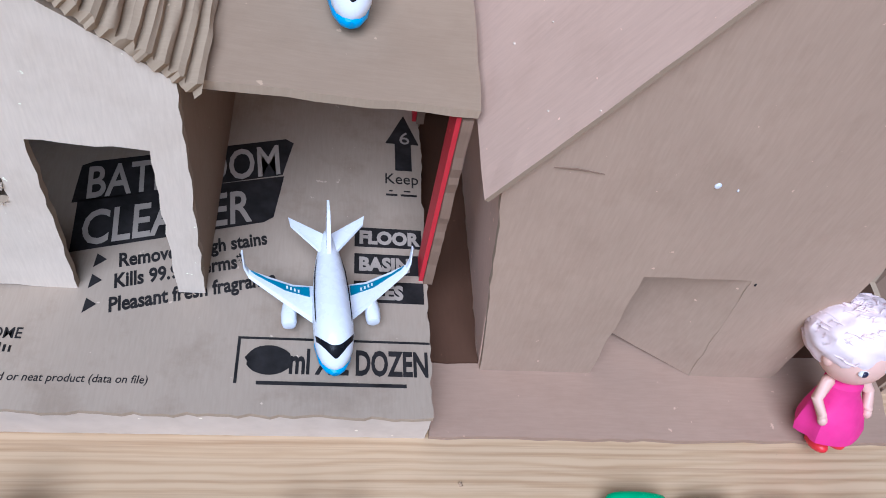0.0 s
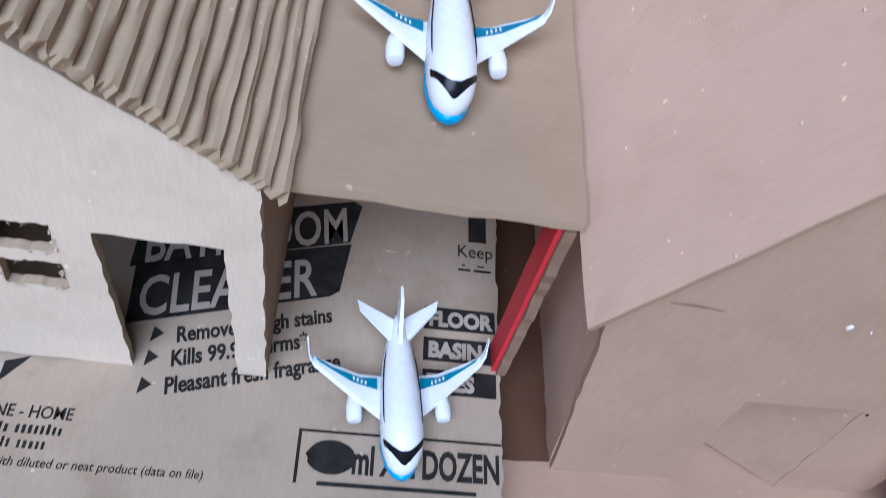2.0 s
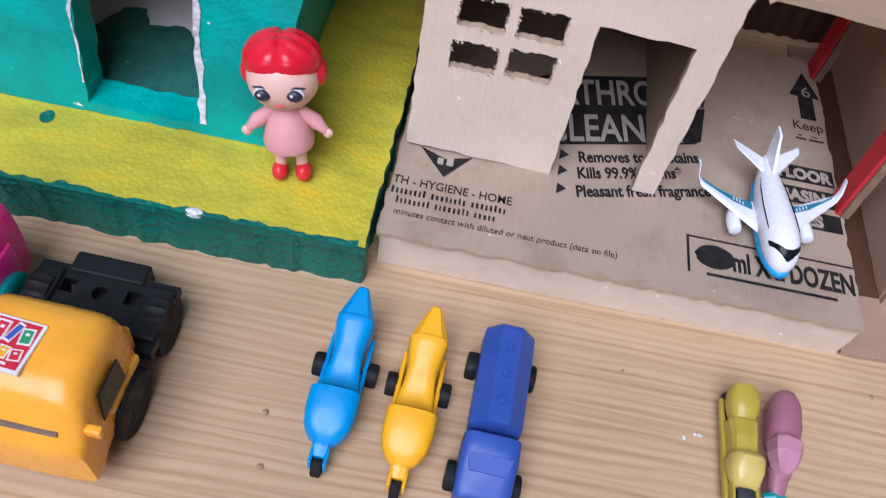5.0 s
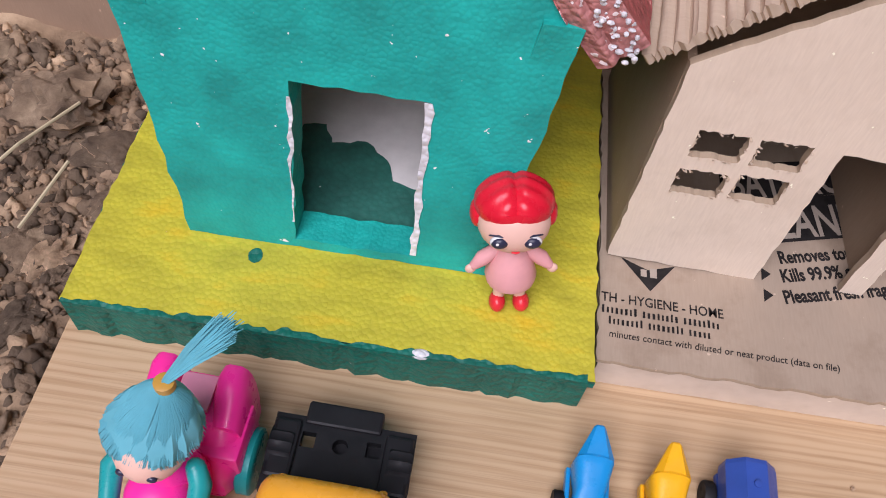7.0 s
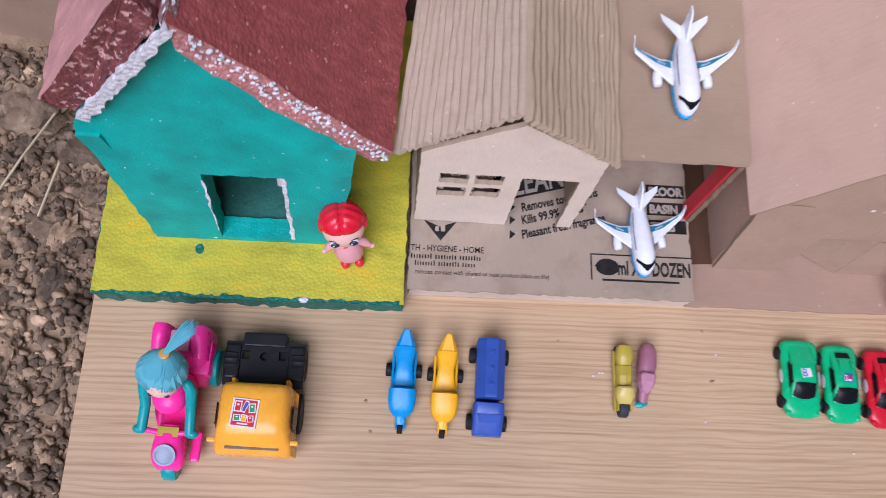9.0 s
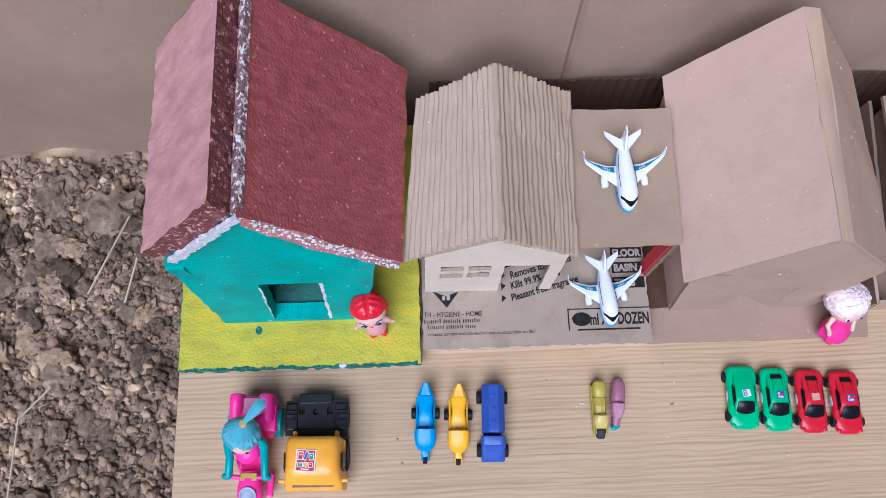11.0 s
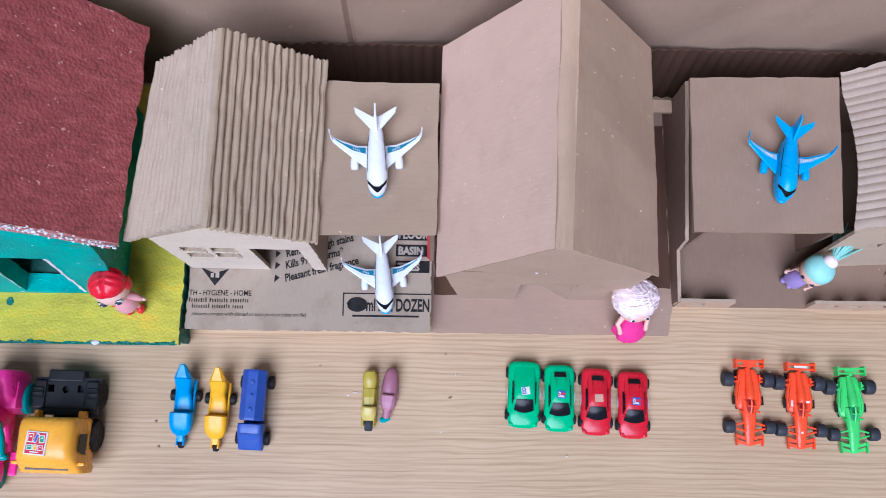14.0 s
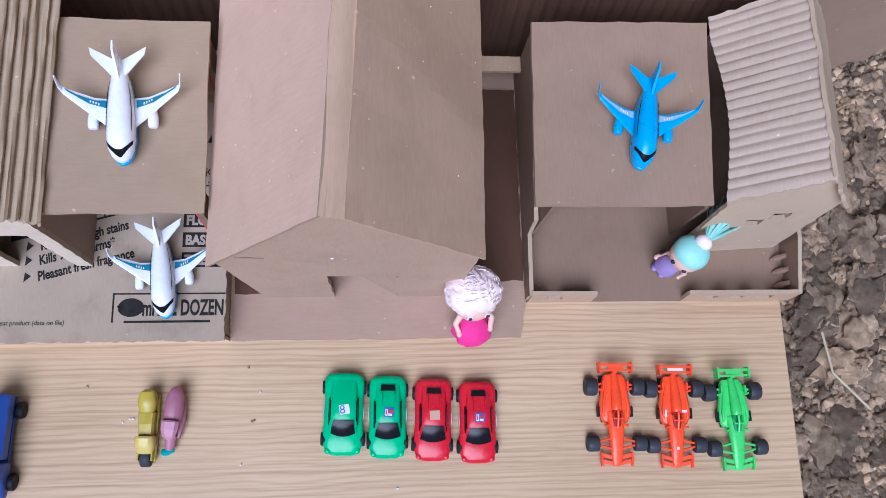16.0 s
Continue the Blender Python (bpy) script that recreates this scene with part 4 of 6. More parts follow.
        part("glue_fleck", fl, PALE_CARD, house)
    for x, zz, sx, sz, mat in ((1.03, 1.70, 0.016, 0.018, WHITE), (1.55, 1.0, 0.006, 0.010, INK), (1.13, 1.68, 0.004, 0.008, WHITE)):
        sc = bmesh.new()
        ball(sc, (x, 0.398, zz), (sx, 0.006, sz), 0, 10, 6)
        part("scuff", sc, mat, wall, "small scuff on the card", True)
    sc = bmesh.new()
    plate(sc, [ragged([(0.30, 1.748), (0.40, 1.742), (0.52, 1.728), (0.40, 1.750)], 0.03, 0.001, rng)], lambda u, v, w: (u, 0.396 - w, v), 0.004)
    part("cut_slit", sc, KRAFT_BROWN, wall, "short dark knife slit")


# ---- card house with tray yard ----
def build_tray_house():
    tray = stand("tray_yard", (4.2, 1.5, 0), "cardboard tray yard with low cut-out front fence", "cardboard tray")
    rng = random.Random(51)
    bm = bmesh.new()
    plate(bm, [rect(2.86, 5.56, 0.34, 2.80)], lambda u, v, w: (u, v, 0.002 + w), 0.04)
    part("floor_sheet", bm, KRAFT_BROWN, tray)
    for xa, xb in ((2.86, 3.50), (4.42, 5.56)):
        outer = rect(xa, xb, 0.002, 0.30)
        holes = []
        x = xa + 0.16
        while x < xb - 0.2:
            holes.append(ragged(rect(x, x + 0.15, 0.11, 0.22)[::-1], 0.05, 0.022, rng))
            x += 0.29
        bm = bmesh.new()
        plate(bm, [ragged(outer, 0.07, 0.009, rng)] + holes, lambda u, v, w: (u, 0.335 + 0.06 * v + w, v), 0.04, 0, 1)
        part("front_fence", bm, [KRAFT, TORN], tray, "low card fence with cut windows")
    bm = bmesh.new()
    plate(bm, [ragged([(0.36, 0.01), (2.78, 0.01), (2.78, 0.95), (1.0, 0.66), (0.95, 0.32), (0.36, 0.28)], 0.08, 0.008, rng)], upright_x(2.84), 0.04, 0, 1)
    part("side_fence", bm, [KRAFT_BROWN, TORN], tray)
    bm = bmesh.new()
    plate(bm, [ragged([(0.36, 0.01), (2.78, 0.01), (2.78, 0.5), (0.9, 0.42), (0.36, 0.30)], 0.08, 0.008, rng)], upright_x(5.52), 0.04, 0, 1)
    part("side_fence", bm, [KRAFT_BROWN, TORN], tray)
    for k in range(3):
        y = 0.47 + 0.14 * k
        bm = bmesh.new()
        tube(bm, [(5.40, y, 0.05), (5.46, y + 0.01, 0.09), (5.51, y + 0.02, 0.18)], [0.015, 0.035, 0.025], 8)
        part("glue_blob", bm, KRAFT_BROWN, tray, "", True)
    bm = bmesh.new()
    box(bm, 2.36, 2.83, 2.60, 2.76, 0.40, 0.46, 0.008)
    thing("back_strip", bm, KRAFT, "brown cardboard strip lying between the houses", "cardboard strip")

    house = stand("ribbed_roof_house", (4.8, 1.7, 0.042), "small card toy house with a pale ribbed roof", "toy house")
    z0 = 0.042
    x0, x1 = 4.36, 5.47

    def lean_front(u, v, w):
        return (u, 0.82 + 0.055 * (u - x0) + 0.085 * v + w, v)

    outer = [(x0, z0), (x1 - 0.02, z0), (x1, 1.34), (5.02, 1.92), (x0 + 0.03, 1.33)]
    holes = [ragged(rect(cx - 0.085, cx + 0.085, cz - 0.07, cz + 0.07)[::-1], 0.05, 0.014, rng) for cx, cz in ((4.84, 0.86), (5.04, 1.0))]
    bm = bmesh.new()
    plate(bm, [ragged(outer, 0.07, 0.006, rng)] + holes, lean_front, 0.04, 0, 1)
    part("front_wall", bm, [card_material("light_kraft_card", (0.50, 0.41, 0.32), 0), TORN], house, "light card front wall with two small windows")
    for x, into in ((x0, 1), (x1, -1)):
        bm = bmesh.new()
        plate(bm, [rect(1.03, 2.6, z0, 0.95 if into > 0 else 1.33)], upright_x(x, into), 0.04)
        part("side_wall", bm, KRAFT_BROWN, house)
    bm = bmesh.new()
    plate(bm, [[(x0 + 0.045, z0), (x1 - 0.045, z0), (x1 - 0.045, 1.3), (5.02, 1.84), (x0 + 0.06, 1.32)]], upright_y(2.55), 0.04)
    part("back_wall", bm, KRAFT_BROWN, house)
    bm = bmesh.new()
    fluted_slope(bm, (5.03, 0.985, 1.96), (5.03, 2.68, 1.96), (4.38, 0.985, 1.36), (4.395, 2.70, 1.37), 0.088, 0.017, 0.03, 7, along=False, bow=0.10)
    part("left_roof_slope", bm, card_material("pale_flute_card", (0.45, 0.375, 0.325), 0, 0.0, 0.9), house, "", True)
    bm = bmesh.new()
    slab(bm, ((5.03, 0.985, 1.985), (5.455, 0.90, 1.40), (5.49, 2.70, 1.40), (5.03, 2.68, 1.985)), 0.035, 0, 1, amount=0.012, seed=8, cells=16)
    part("right_roof_slope", bm, [card_material("light_roof_card", (0.47, 0.38, 0.29), 0), TORN], house)

    flat = stand("flat_roof_garage", (3.5, 1.8, 0.042), "cardboard garage with a flat plain roof", "garage")
    bm = bmesh.new()
    slab(bm, ((2.70, 0.92, 1.39), (4.26, 0.935, 1.37), (4.365, 2.655, 1.38), (2.75, 2.625, 1.38)), 0.05, 0, 1, amount=0.006, sag=-0.015, seed=9)
    part("roof", bm, [GARAGE_CARD, KRAFT_ROOF], flat)
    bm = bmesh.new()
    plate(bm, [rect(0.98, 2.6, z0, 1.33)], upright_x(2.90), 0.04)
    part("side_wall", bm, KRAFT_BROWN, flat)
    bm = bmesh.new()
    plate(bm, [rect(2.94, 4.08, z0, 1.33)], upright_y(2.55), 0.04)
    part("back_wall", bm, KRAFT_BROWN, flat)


def build_foot_shade():
    """An added dark brown ribbed strip, leaning on the backdrop, paints the shade behind the houses."""
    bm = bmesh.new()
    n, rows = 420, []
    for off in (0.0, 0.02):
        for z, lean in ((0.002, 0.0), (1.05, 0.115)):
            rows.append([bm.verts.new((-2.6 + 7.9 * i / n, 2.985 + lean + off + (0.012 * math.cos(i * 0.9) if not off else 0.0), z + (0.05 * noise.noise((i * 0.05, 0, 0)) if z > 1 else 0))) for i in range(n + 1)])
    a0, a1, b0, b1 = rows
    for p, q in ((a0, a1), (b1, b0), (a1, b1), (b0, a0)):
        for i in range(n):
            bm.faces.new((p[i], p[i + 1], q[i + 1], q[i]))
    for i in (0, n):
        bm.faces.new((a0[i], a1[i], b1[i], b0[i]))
    thing("back_strip", bm, card_material("foot_shade_brown", (0.07, 0.037, 0.023), 0, 0.3), "dark brown ribbed strip painting the shade at the backdrop's foot", "cardboard strip")


def build_specks():
    """Crumbs of soil and foam lying on the board."""
    rng = random.Random(91)
    spots = [(0.23, -0.76, 1), (-0.84, -0.71, 0), (-0.93, -0.74, 0), (0.3, -0.49, 0), (0.18, -0.26, 1), (0.14, -1.14, 0), (-3.05, -1.34, 1), (-3.1, -1.06, 1), (-1.27, -0.42, 1), (-0.87, -0.71, 0), (1.57, -1.39, 0), (0.25, -0.75, 1)]
    for x, y, dark in spots:
        bm = lump(rng, 1, 0.016 if dark else 0.012, 0.5)
        thing("table_crumb", bm, CLOD if dark else WHITE_FOAM, "tiny dark soil crumb lying on the board" if dark else "tiny white foam crumb lying on the board", "crumb", "crumbs on the board", "", False, (x, y, 0.008), rng.uniform(0, 360))


build_ground()
build_crumbs()
build_specks()
build_stones()
build_straws()
build_board()
build_backdrop()
build_foam_base()
build_foam_house()
build_print_box()
build_card_house()
build_porch()
build_big_sheet()
build_big_house()
build_tray_house()
build_foot_shade()


# ---- toy aeroplanes ----
SECS = [(-0.475, 0, 0.013, 0.105, 0.13), (-0.462, 0, 0.041, 0.08, 0.16), (-0.43, 0, 0.072, 0.06, 0.20), (-0.38, 0, 0.093, 0.045, 0.24), (-0.30, 0, 0.105, 0.04, 0.265),
        (-0.2, 0, 0.107, 0.04, 0.272), (0.0, 0, 0.097, 0.04, 0.268), (0.12, 0, 0.086, 0.05, 0.262), (0.22, 0, 0.070, 0.085, 0.255), (0.31, 0, 0.047, 0.13, 0.247), (0.385, 0, 0.022, 0.18, 0.237), (0.405, 0, 0.007, 0.20, 0.225)]


def build_plane(name, place, turn, lean, body, belly, stripe, label):
    plane = empty(name, place, turn, lean)
    plane.matrix_world = plane.matrix_world @ Matrix.Diagonal((0.97, 0.905, 1.0, 1))
    tagged(plane, label, "toy plane", "toy planes on the houses")
    bm = bmesh.new()
    hull(bm, SECS, 22, 2.1)
    fus = part("fuselage", bm, body, plane, "", True)
    bm = bmesh.new()
    hull(bm, [(-0.487, 0, 0.02, 0.062, 0.10), (-0.465, 0, 0.05, 0.045, 0.11), (-0.41, 0, 0.082, 0.035, 0.125), (-0.30, 0, 0.102, 0.022, 0.125), (0.08, 0, 0.092, 0.025, 0.12), (0.25, 0, 0.06, 0.06, 0.14)], 18, 2.2)
    part("belly", bm, belly, plane, "blue underside" if body is WHITE else "", True)
    for s in (-1, 1):
        bm = bmesh.new()
        rows = [(0.06, -0.20, 0.085, 0.095, 0.03), (0.20, -0.085, 0.088, 0.12, 0.022), (0.34, 0.035, 0.137, 0.145, 0.015), (0.43, 0.115, 0.175, 0.16, 0.011)]
        rings = []
        for x, y0, y1, z, t in rows:
            rings.append([(s * x, y0, z), (s * x, y0 + 0.02, z + t), (s * x, (y0 + y1) / 2, z + t), (s * x, y1, z + 0.005), (s * x, y1, z - 0.004), (s * x, (y0 + y1) / 2, z - t * 0.4)])
        rings.append([(s * 0.455, 0.150, 0.20), (s * 0.45, 0.154, 0.205), (s * 0.45, 0.17, 0.205), (s * 0.45, 0.20, 0.20), (s * 0.456, 0.20, 0.198), (s * 0.46, 0.17, 0.198)])
        rings.append([(s * 0.462, 0.20, 0.265), (s * 0.458, 0.204, 0.268), (s * 0.458, 0.215, 0.268), (s * 0.458, 0.235, 0.265), (s * 0.466, 0.235, 0.263), (s * 0.468, 0.215, 0.263)])
        ring_loft(bm, rings)
        wing = part("wing", bm, body, plane, "", True)
        bm = bmesh.new()
        outline = [(0.11, -0.005), (0.11, 0.062), (0.2, 0.060), (0.34, 0.112), (0.42, 0.163), (0.40, 0.138), (0.24, 0.032)]
        outline = [(s * u, v) for u, v in outline]
        plate(bm, [outline if s > 0 else outline[::-1]], lambda u, v, w: (u, v, 0.112 + 0.145 * (abs(u) - 0.06) + w), 0.012)
        part("wing_stripe", bm, stripe, wing, "dark teal wing stripe" if stripe is TEAL_DECAL else "greyish wing stripe")
        bm = bmesh.new()
        for k in range(4):
            box(bm, s * (0.165 + 0.02 * k), s * (0.174 + 0.02 * k), 0.018 + 0.008 * k, 0.038 + 0.008 * k, 0.130 + 0.003 * k, 0.1415 + 0.003 * k)
        part("wing_print", bm, PAPER, wing, "small pale print bars")
        bm = bmesh.new()
        turned(bm, [(0.02, -0.085), (0.034, -0.08), (0.041, -0.06), (0.042, 0.0), (0.034, 0.055), (0.018, 0.09)], Matrix.Translation((s * 0.225, -0.085, 0.085)) @ Matrix.Rotation(radians(-90), 4, "X"), 16)
        part("engine", bm, body, plane, "", True)
        bm = bmesh.new()
        rings = [[(s * 0.02, 0.20, 0.215), (s * 0.02, 0.21, 0.230), (s * 0.02, 0.37, 0.224), (s * 0.02, 0.37, 0.212)],
                 [(s * 0.20, 0.405, 0.252), (s * 0.20, 0.41, 0.260), (s * 0.212, 0.475, 0.258), (s * 0.212, 0.475, 0.250)]]
        ring_loft(bm, rings)
        part("tailplane", bm, body, plane)
        bm = bmesh.new()
        box(bm, s * 0.095, s * 0.15, -0.01, 0.04, 0.02, 0.075, 0.006)
        part("side_block", bm, belly if body is WHITE else WHITE, plane)
        bm = bmesh.new()
        tube(bm, [(s * 0.0925, -0.24, 0.220), (s * 0.094, -0.2, 0.222), (s * 0.0915, -0.05, 0.220), (s * 0.0815, 0.10, 0.218), (s * 0.067, 0.19, 0.220)], [0.001, 0.003, 0.0032, 0.003, 0.001], 8)
        part("cabin_window_stripe", bm, GLASS_BLACK, fus, "dark printed cabin windows", True)
        bm = bmesh.new()
        turned(bm, [(0.004, -0.02), (0.03, -0.02), (0.03, 0.02), (0.004, 0.02)], Matrix.Translation((s * 0.06, 0.06, 0.03)) @ AXLE, 12)
        part("landing_wheel", bm, BLACK_PLASTIC, plane)
    bm = bmesh.new()
    rings = [[(-0.012, 0.18, 0.24), (0.012, 0.18, 0.24), (0.009, 0.385, 0.225), (-0.009, 0.385, 0.225)], [(-0.011, 0.27, 0.32), (0.011, 0.27, 0.32), (0.008, 0.42, 0.32), (-0.008, 0.42, 0.32)],
             [(-0.008, 0.375, 0.42), (0.008, 0.375, 0.42), (0.006, 0.455, 0.42), (-0.006, 0.455, 0.42)]]
    ring_loft(bm, rings)
    part("tail_fin", bm, body, plane)
    # cockpit glass hugs the nose as a crescent
    bm = bmesh.new()
    cols, grid = 25, []
    for j in range(4):
        row = []
        for i in range(cols):
            a = radians(22 + 136 * i / (cols - 1))
            side = abs(math.cos(a))
            y = -0.450 + 0.12 * side ** 2 + 0.018 * j * (1 - 0.35 * side)
            for (ya, _, ha, la, ta), (yb, _, hb, lb, tb) in zip(SECS, SECS[1:]):
                if ya <= y <= yb:
                    k = (y - ya) / (yb - ya)
                    hw, lo, hi = ha + (hb - ha) * k, la + (lb - la) * k, ta + (tb - ta) * k
            row.append(bm.verts.new(((hw + 0.004) * math.cos(a), y, (lo + hi) / 2 + ((hi - lo) / 2 + 0.004) * math.sin(a))))
        grid.append(row)
    for j in range(3):
        for i in range(cols - 1):
            bm.faces.new((grid[j][i], grid[j][i + 1], grid[j + 1][i + 1], grid[j + 1][i]))
    part("cockpit_window", bm, GLASS_BLACK, fus, "black cockpit windows", True)
    return plane


# ---- small toy cars ----
def build_car(place, turn, paint, wide, roof_vent, sticker, label, number=""):
    car = empty("toy_car", place, turn)
    tagged(car, label, "toy car", "toy cars in a row")
    bm = bmesh.new()
    w = 0.182 * wide
    hull(bm, [(-0.375, 0, w * 0.42, 0.05, 0.085), (-0.362, 0, w * 0.66, 0.045, 0.105), (-0.335, 0, w * 0.84, 0.042, 0.12), (-0.28, 0, w * 0.96, 0.04, 0.135), (-0.20, 0, w, 0.04, 0.145), (-0.05, 0, w * 0.95, 0.04, 0.15),
              (0.12, 0, w * 0.945, 0.04, 0.155), (0.26, 0, w * 1.0, 0.04, 0.16), (0.33, 0, w * 0.95, 0.05, 0.155), (0.358, 0, w * 0.82, 0.06, 0.145), (0.372, 0, w * 0.6, 0.07, 0.13)], 24, 2.7)
    hull(bm, [(-0.19, 0, w * 0.66, 0.12, 0.147), (-0.10, 0, w * 0.68, 0.13, 0.20), (-0.04, 0, w * 0.66, 0.13, 0.222), (0.10, 0, w * 0.65, 0.13, 0.225), (0.20, 0, w * 0.64, 0.13, 0.20), (0.31, 0, w * 0.62, 0.12, 0.155)], 20, 3.0)
    body = part("body", bm, paint, car, "", True)
    bm = bmesh.new()
    wb, wt = (0.60, 0.50) if not roof_vent else (0.68, 0.50)
    rings = []
    for k in range(6):
        f = k / 5
        ring = []
        for i in range(9):
            a = -1 + 2 * i / 8
            ring.append((w * (wb + (wt - wb) * f) * a, -0.205 + 0.145 * f + 0.03 * a * a * (1 - f), 0.158 + 0.073 * math.sin(f * 1.45) - 0.007 * a * a))
        rings.append(ring + [(x, y + 0.004, z - 0.03) for x, y, z in reversed(ring)])
    ring_loft(bm, rings)
    part("windscreen", bm, GLASS_BLACK, body, "shiny black windscreen", True)
    if roof_vent:
        bm = bmesh.new()
        rings = [[(-w * 0.40, 0.235, 0.196), (w * 0.40, 0.235, 0.196), (w * 0.40, 0.235, 0.17), (-w * 0.40, 0.235, 0.17)], [(-w * 0.36, 0.29, 0.174), (w * 0.36, 0.29, 0.174), (w * 0.36, 0.29, 0.15), (-w * 0.36, 0.29, 0.15)]]
        ring_loft(bm, rings)
        part("rear_window", bm, GLASS_BLACK, body)
        for s in (-1, 1):
            bm = bmesh.new()
            box(bm, s * w * 0.30, s * w * 0.36, 0.09, 0.21, 0.20, 0.23, 0.004)
            part("roof_rib", bm, paint, body)
    for s in (-1, 1):
        bm = bmesh.new()
        ring_loft(bm, [[(s * w * 0.735, -0.10, 0.158), (s * w * 0.735, 0.14, 0.158), (s * w * 0.66, 0.11, 0.203), (s * w * 0.66, -0.05, 0.203)],
                       [(s * w * 0.6, -0.10, 0.158), (s * w * 0.6, 0.14, 0.158), (s * w * 0.5, 0.11, 0.2), (s * w * 0.5, -0.05, 0.2)]])
        part("side_window", bm, GLASS_BLACK, body)
        bm = bmesh.new()
        ball(bm, (s * w * 0.72, -0.33, 0.108), (0.03, 0.03, 0.012), 0, 10, 6)
        part("headlight", bm, paint, body, "", True)
        bm = bmesh.new()
        ball(bm, (s * w * 0.99, 0.02, 0.10), (0.006, 0.07, 0.035), 0, 12, 6)
        part("side_sticker", bm, PAPER, body, "pale round side sticker")
        for y in (-0.225, 0.245):
            wheel(car, s * (w - 0.010), y, 0.062, 0.062, 0.05)
    bm = bmesh.new()
    m = Matrix.Translation((0.01, 0.035, 0)) @ Matrix.Rotation(radians(sticker[1]), 4, "Z")
    box(bm, -0.046, 0.046, -0.04, 0.046, 0.2235, 0.2285, 0, 0, m)
    st = part("roof_sticker", bm, sticker[0], body, "printed paper roof sticker")
    if number:
        lettering("sticker_print", number, 0, 0, 0, 0.11, STICKER_BLUE, st, m=pose(-0.03 * U, -0.005 * U, 0.2287 * U, 0, 0, sticker[1]))
    elif sticker[2]:
        bm = bmesh.new()
        for x, y, sx, sy, k in ((-0.024, 0.0, 0.012, 0.03, 2), (0.018, 0.012, 0.022, 0.012, 1), (0.012, -0.018, 0.018, 0.010, 2), (-0.024, 0.0, 0.006, 0.02, 1)):
            box(bm, x - sx, x + sx, y - sy, y + sy, 0.2287, 0.2303 + 0.0004 * (k == 1), 0, k, m)
        part("sticker_print", bm, [STICKER_BLUE, STICKER_RED, PAPER], st)
    return car


# ---- open-wheel racers ----
def build_racer(place, turn, paint, label, stickers=()):
    racer = empty("toy_race_car", place, turn)
    tagged(racer, label, "toy race car", "toy race cars in a row")
    bm = bmesh.new()
    hull(bm, [(-0.47, 0, 0.036, 0.05, 0.075), (-0.40, 0, 0.054, 0.05, 0.10), (-0.25, 0, 0.068, 0.05, 0.13), (-0.12, 0, 0.08, 0.045, 0.14), (-0.05, 0, 0.085, 0.04, 0.14), (0.02, 0, 0.095, 0.04, 0.135)], 16, 2.6)
    part("nose", bm, paint, racer, "", True)
    bm = bmesh.new()
    hull(bm, [(-0.105, 0, 0.06, 0.04, 0.09), (-0.075, 0, 0.125, 0.035, 0.10), (0.0, 0, 0.155, 0.035, 0.115), (0.10, 0, 0.150, 0.035, 0.125), (0.22, 0, 0.132, 0.04, 0.122), (0.33, 0, 0.115, 0.05, 0.11), (0.37, 0, 0.09, 0.06, 0.10)], 20, 3.4)
    hull(bm, [(0.03, 0, 0.045, 0.10, 0.19), (0.07, 0, 0.05, 0.10, 0.20), (0.2, 0, 0.045, 0.10, 0.17), (0.38, 0, 0.03, 0.08, 0.12)], 14, 2.4)
    body = part("body", bm, paint, racer, "", True)
    bm = bmesh.new()
    hull(bm, [(-0.12, 0, 0.03, 0.135, 0.150), (-0.06, 0, 0.042, 0.125, 0.152), (0.01, 0, 0.042, 0.125, 0.152), (0.028, 0, 0.03, 0.13, 0.15)], 12, 2.6)
    part("cockpit", bm, plastic("deep_red_cockpit", (0.32, 0.012, 0.01), 0.4) if paint is not RACE_GREEN else STICKER_GREEN, body, "dark open cockpit", True)
    bm = bmesh.new()
    tube(bm, [(0, -0.13, 0.15), (0, -0.05, 0.185), (0, 0.03, 0.19)], 0.012, 8)
    for s in (-1, 1):
        tube(bm, [(s * 0.045, 0.0, 0.155), (s * 0.04, -0.045, 0.185), (0, -0.05, 0.185)], 0.01, 8)
    part("cockpit_hoop", bm, paint, body, "", True)
    for s in (-1, 1):
        bm = bmesh.new()
        for q, dz in ((0.0, 0.0), (0.055, 0.018)):
            ring_loft(bm, [[(0.0, -0.49 + q, 0.045 + dz), (0.0, -0.455 + q, 0.05 + dz), (0.0, -0.455 + q, 0.06 + dz), (0.0, -0.49 + q, 0.055 + dz)],
                           [(s * 0.14, -0.455 + q, 0.045 + dz), (s * 0.14, -0.42 + q, 0.05 + dz), (s * 0.14, -0.42 + q, 0.06 + dz), (s * 0.14, -0.455 + q, 0.055 + dz)]])
        flap = part("front_wing", bm, paint, racer)
        bm = bmesh.new()
        box(bm, s * 0.138, s * 0.155, -0.485, -0.355, 0.04, 0.095, 0.003)
        part("end_plate", bm, paint, flap)
        bm = bmesh.new()
        tube(bm, [(s * 0.05, -0.095, 0.11), (s * 0.115, -0.115, 0.125)], [0.009, 0.013], 6)
        part("mirror", bm, paint, racer)
        bm = bmesh.new()
        box(bm, s * 0.112, s * 0.128, 0.24, 0.31, 0.11, 0.155, 0.004)
        part("side_fin", bm, paint, racer)
    bm = bmesh.new()
    box(bm, -0.15, 0.15, 0.395, 0.415, 0.16, 0.175, 0.003)
    box(bm, -0.15, 0.15, 0.445, 0.47, 0.175, 0.19, 0.003)
    for s in (-1, 1):
        box(bm, s * 0.145, s * 0.162, 0.38, 0.485, 0.09, 0.20, 0.003)
    box(bm, -0.02, 0.02, 0.38, 0.41, 0.09, 0.165, 0.003)
    wing = part("rear_wing", bm, paint, racer)
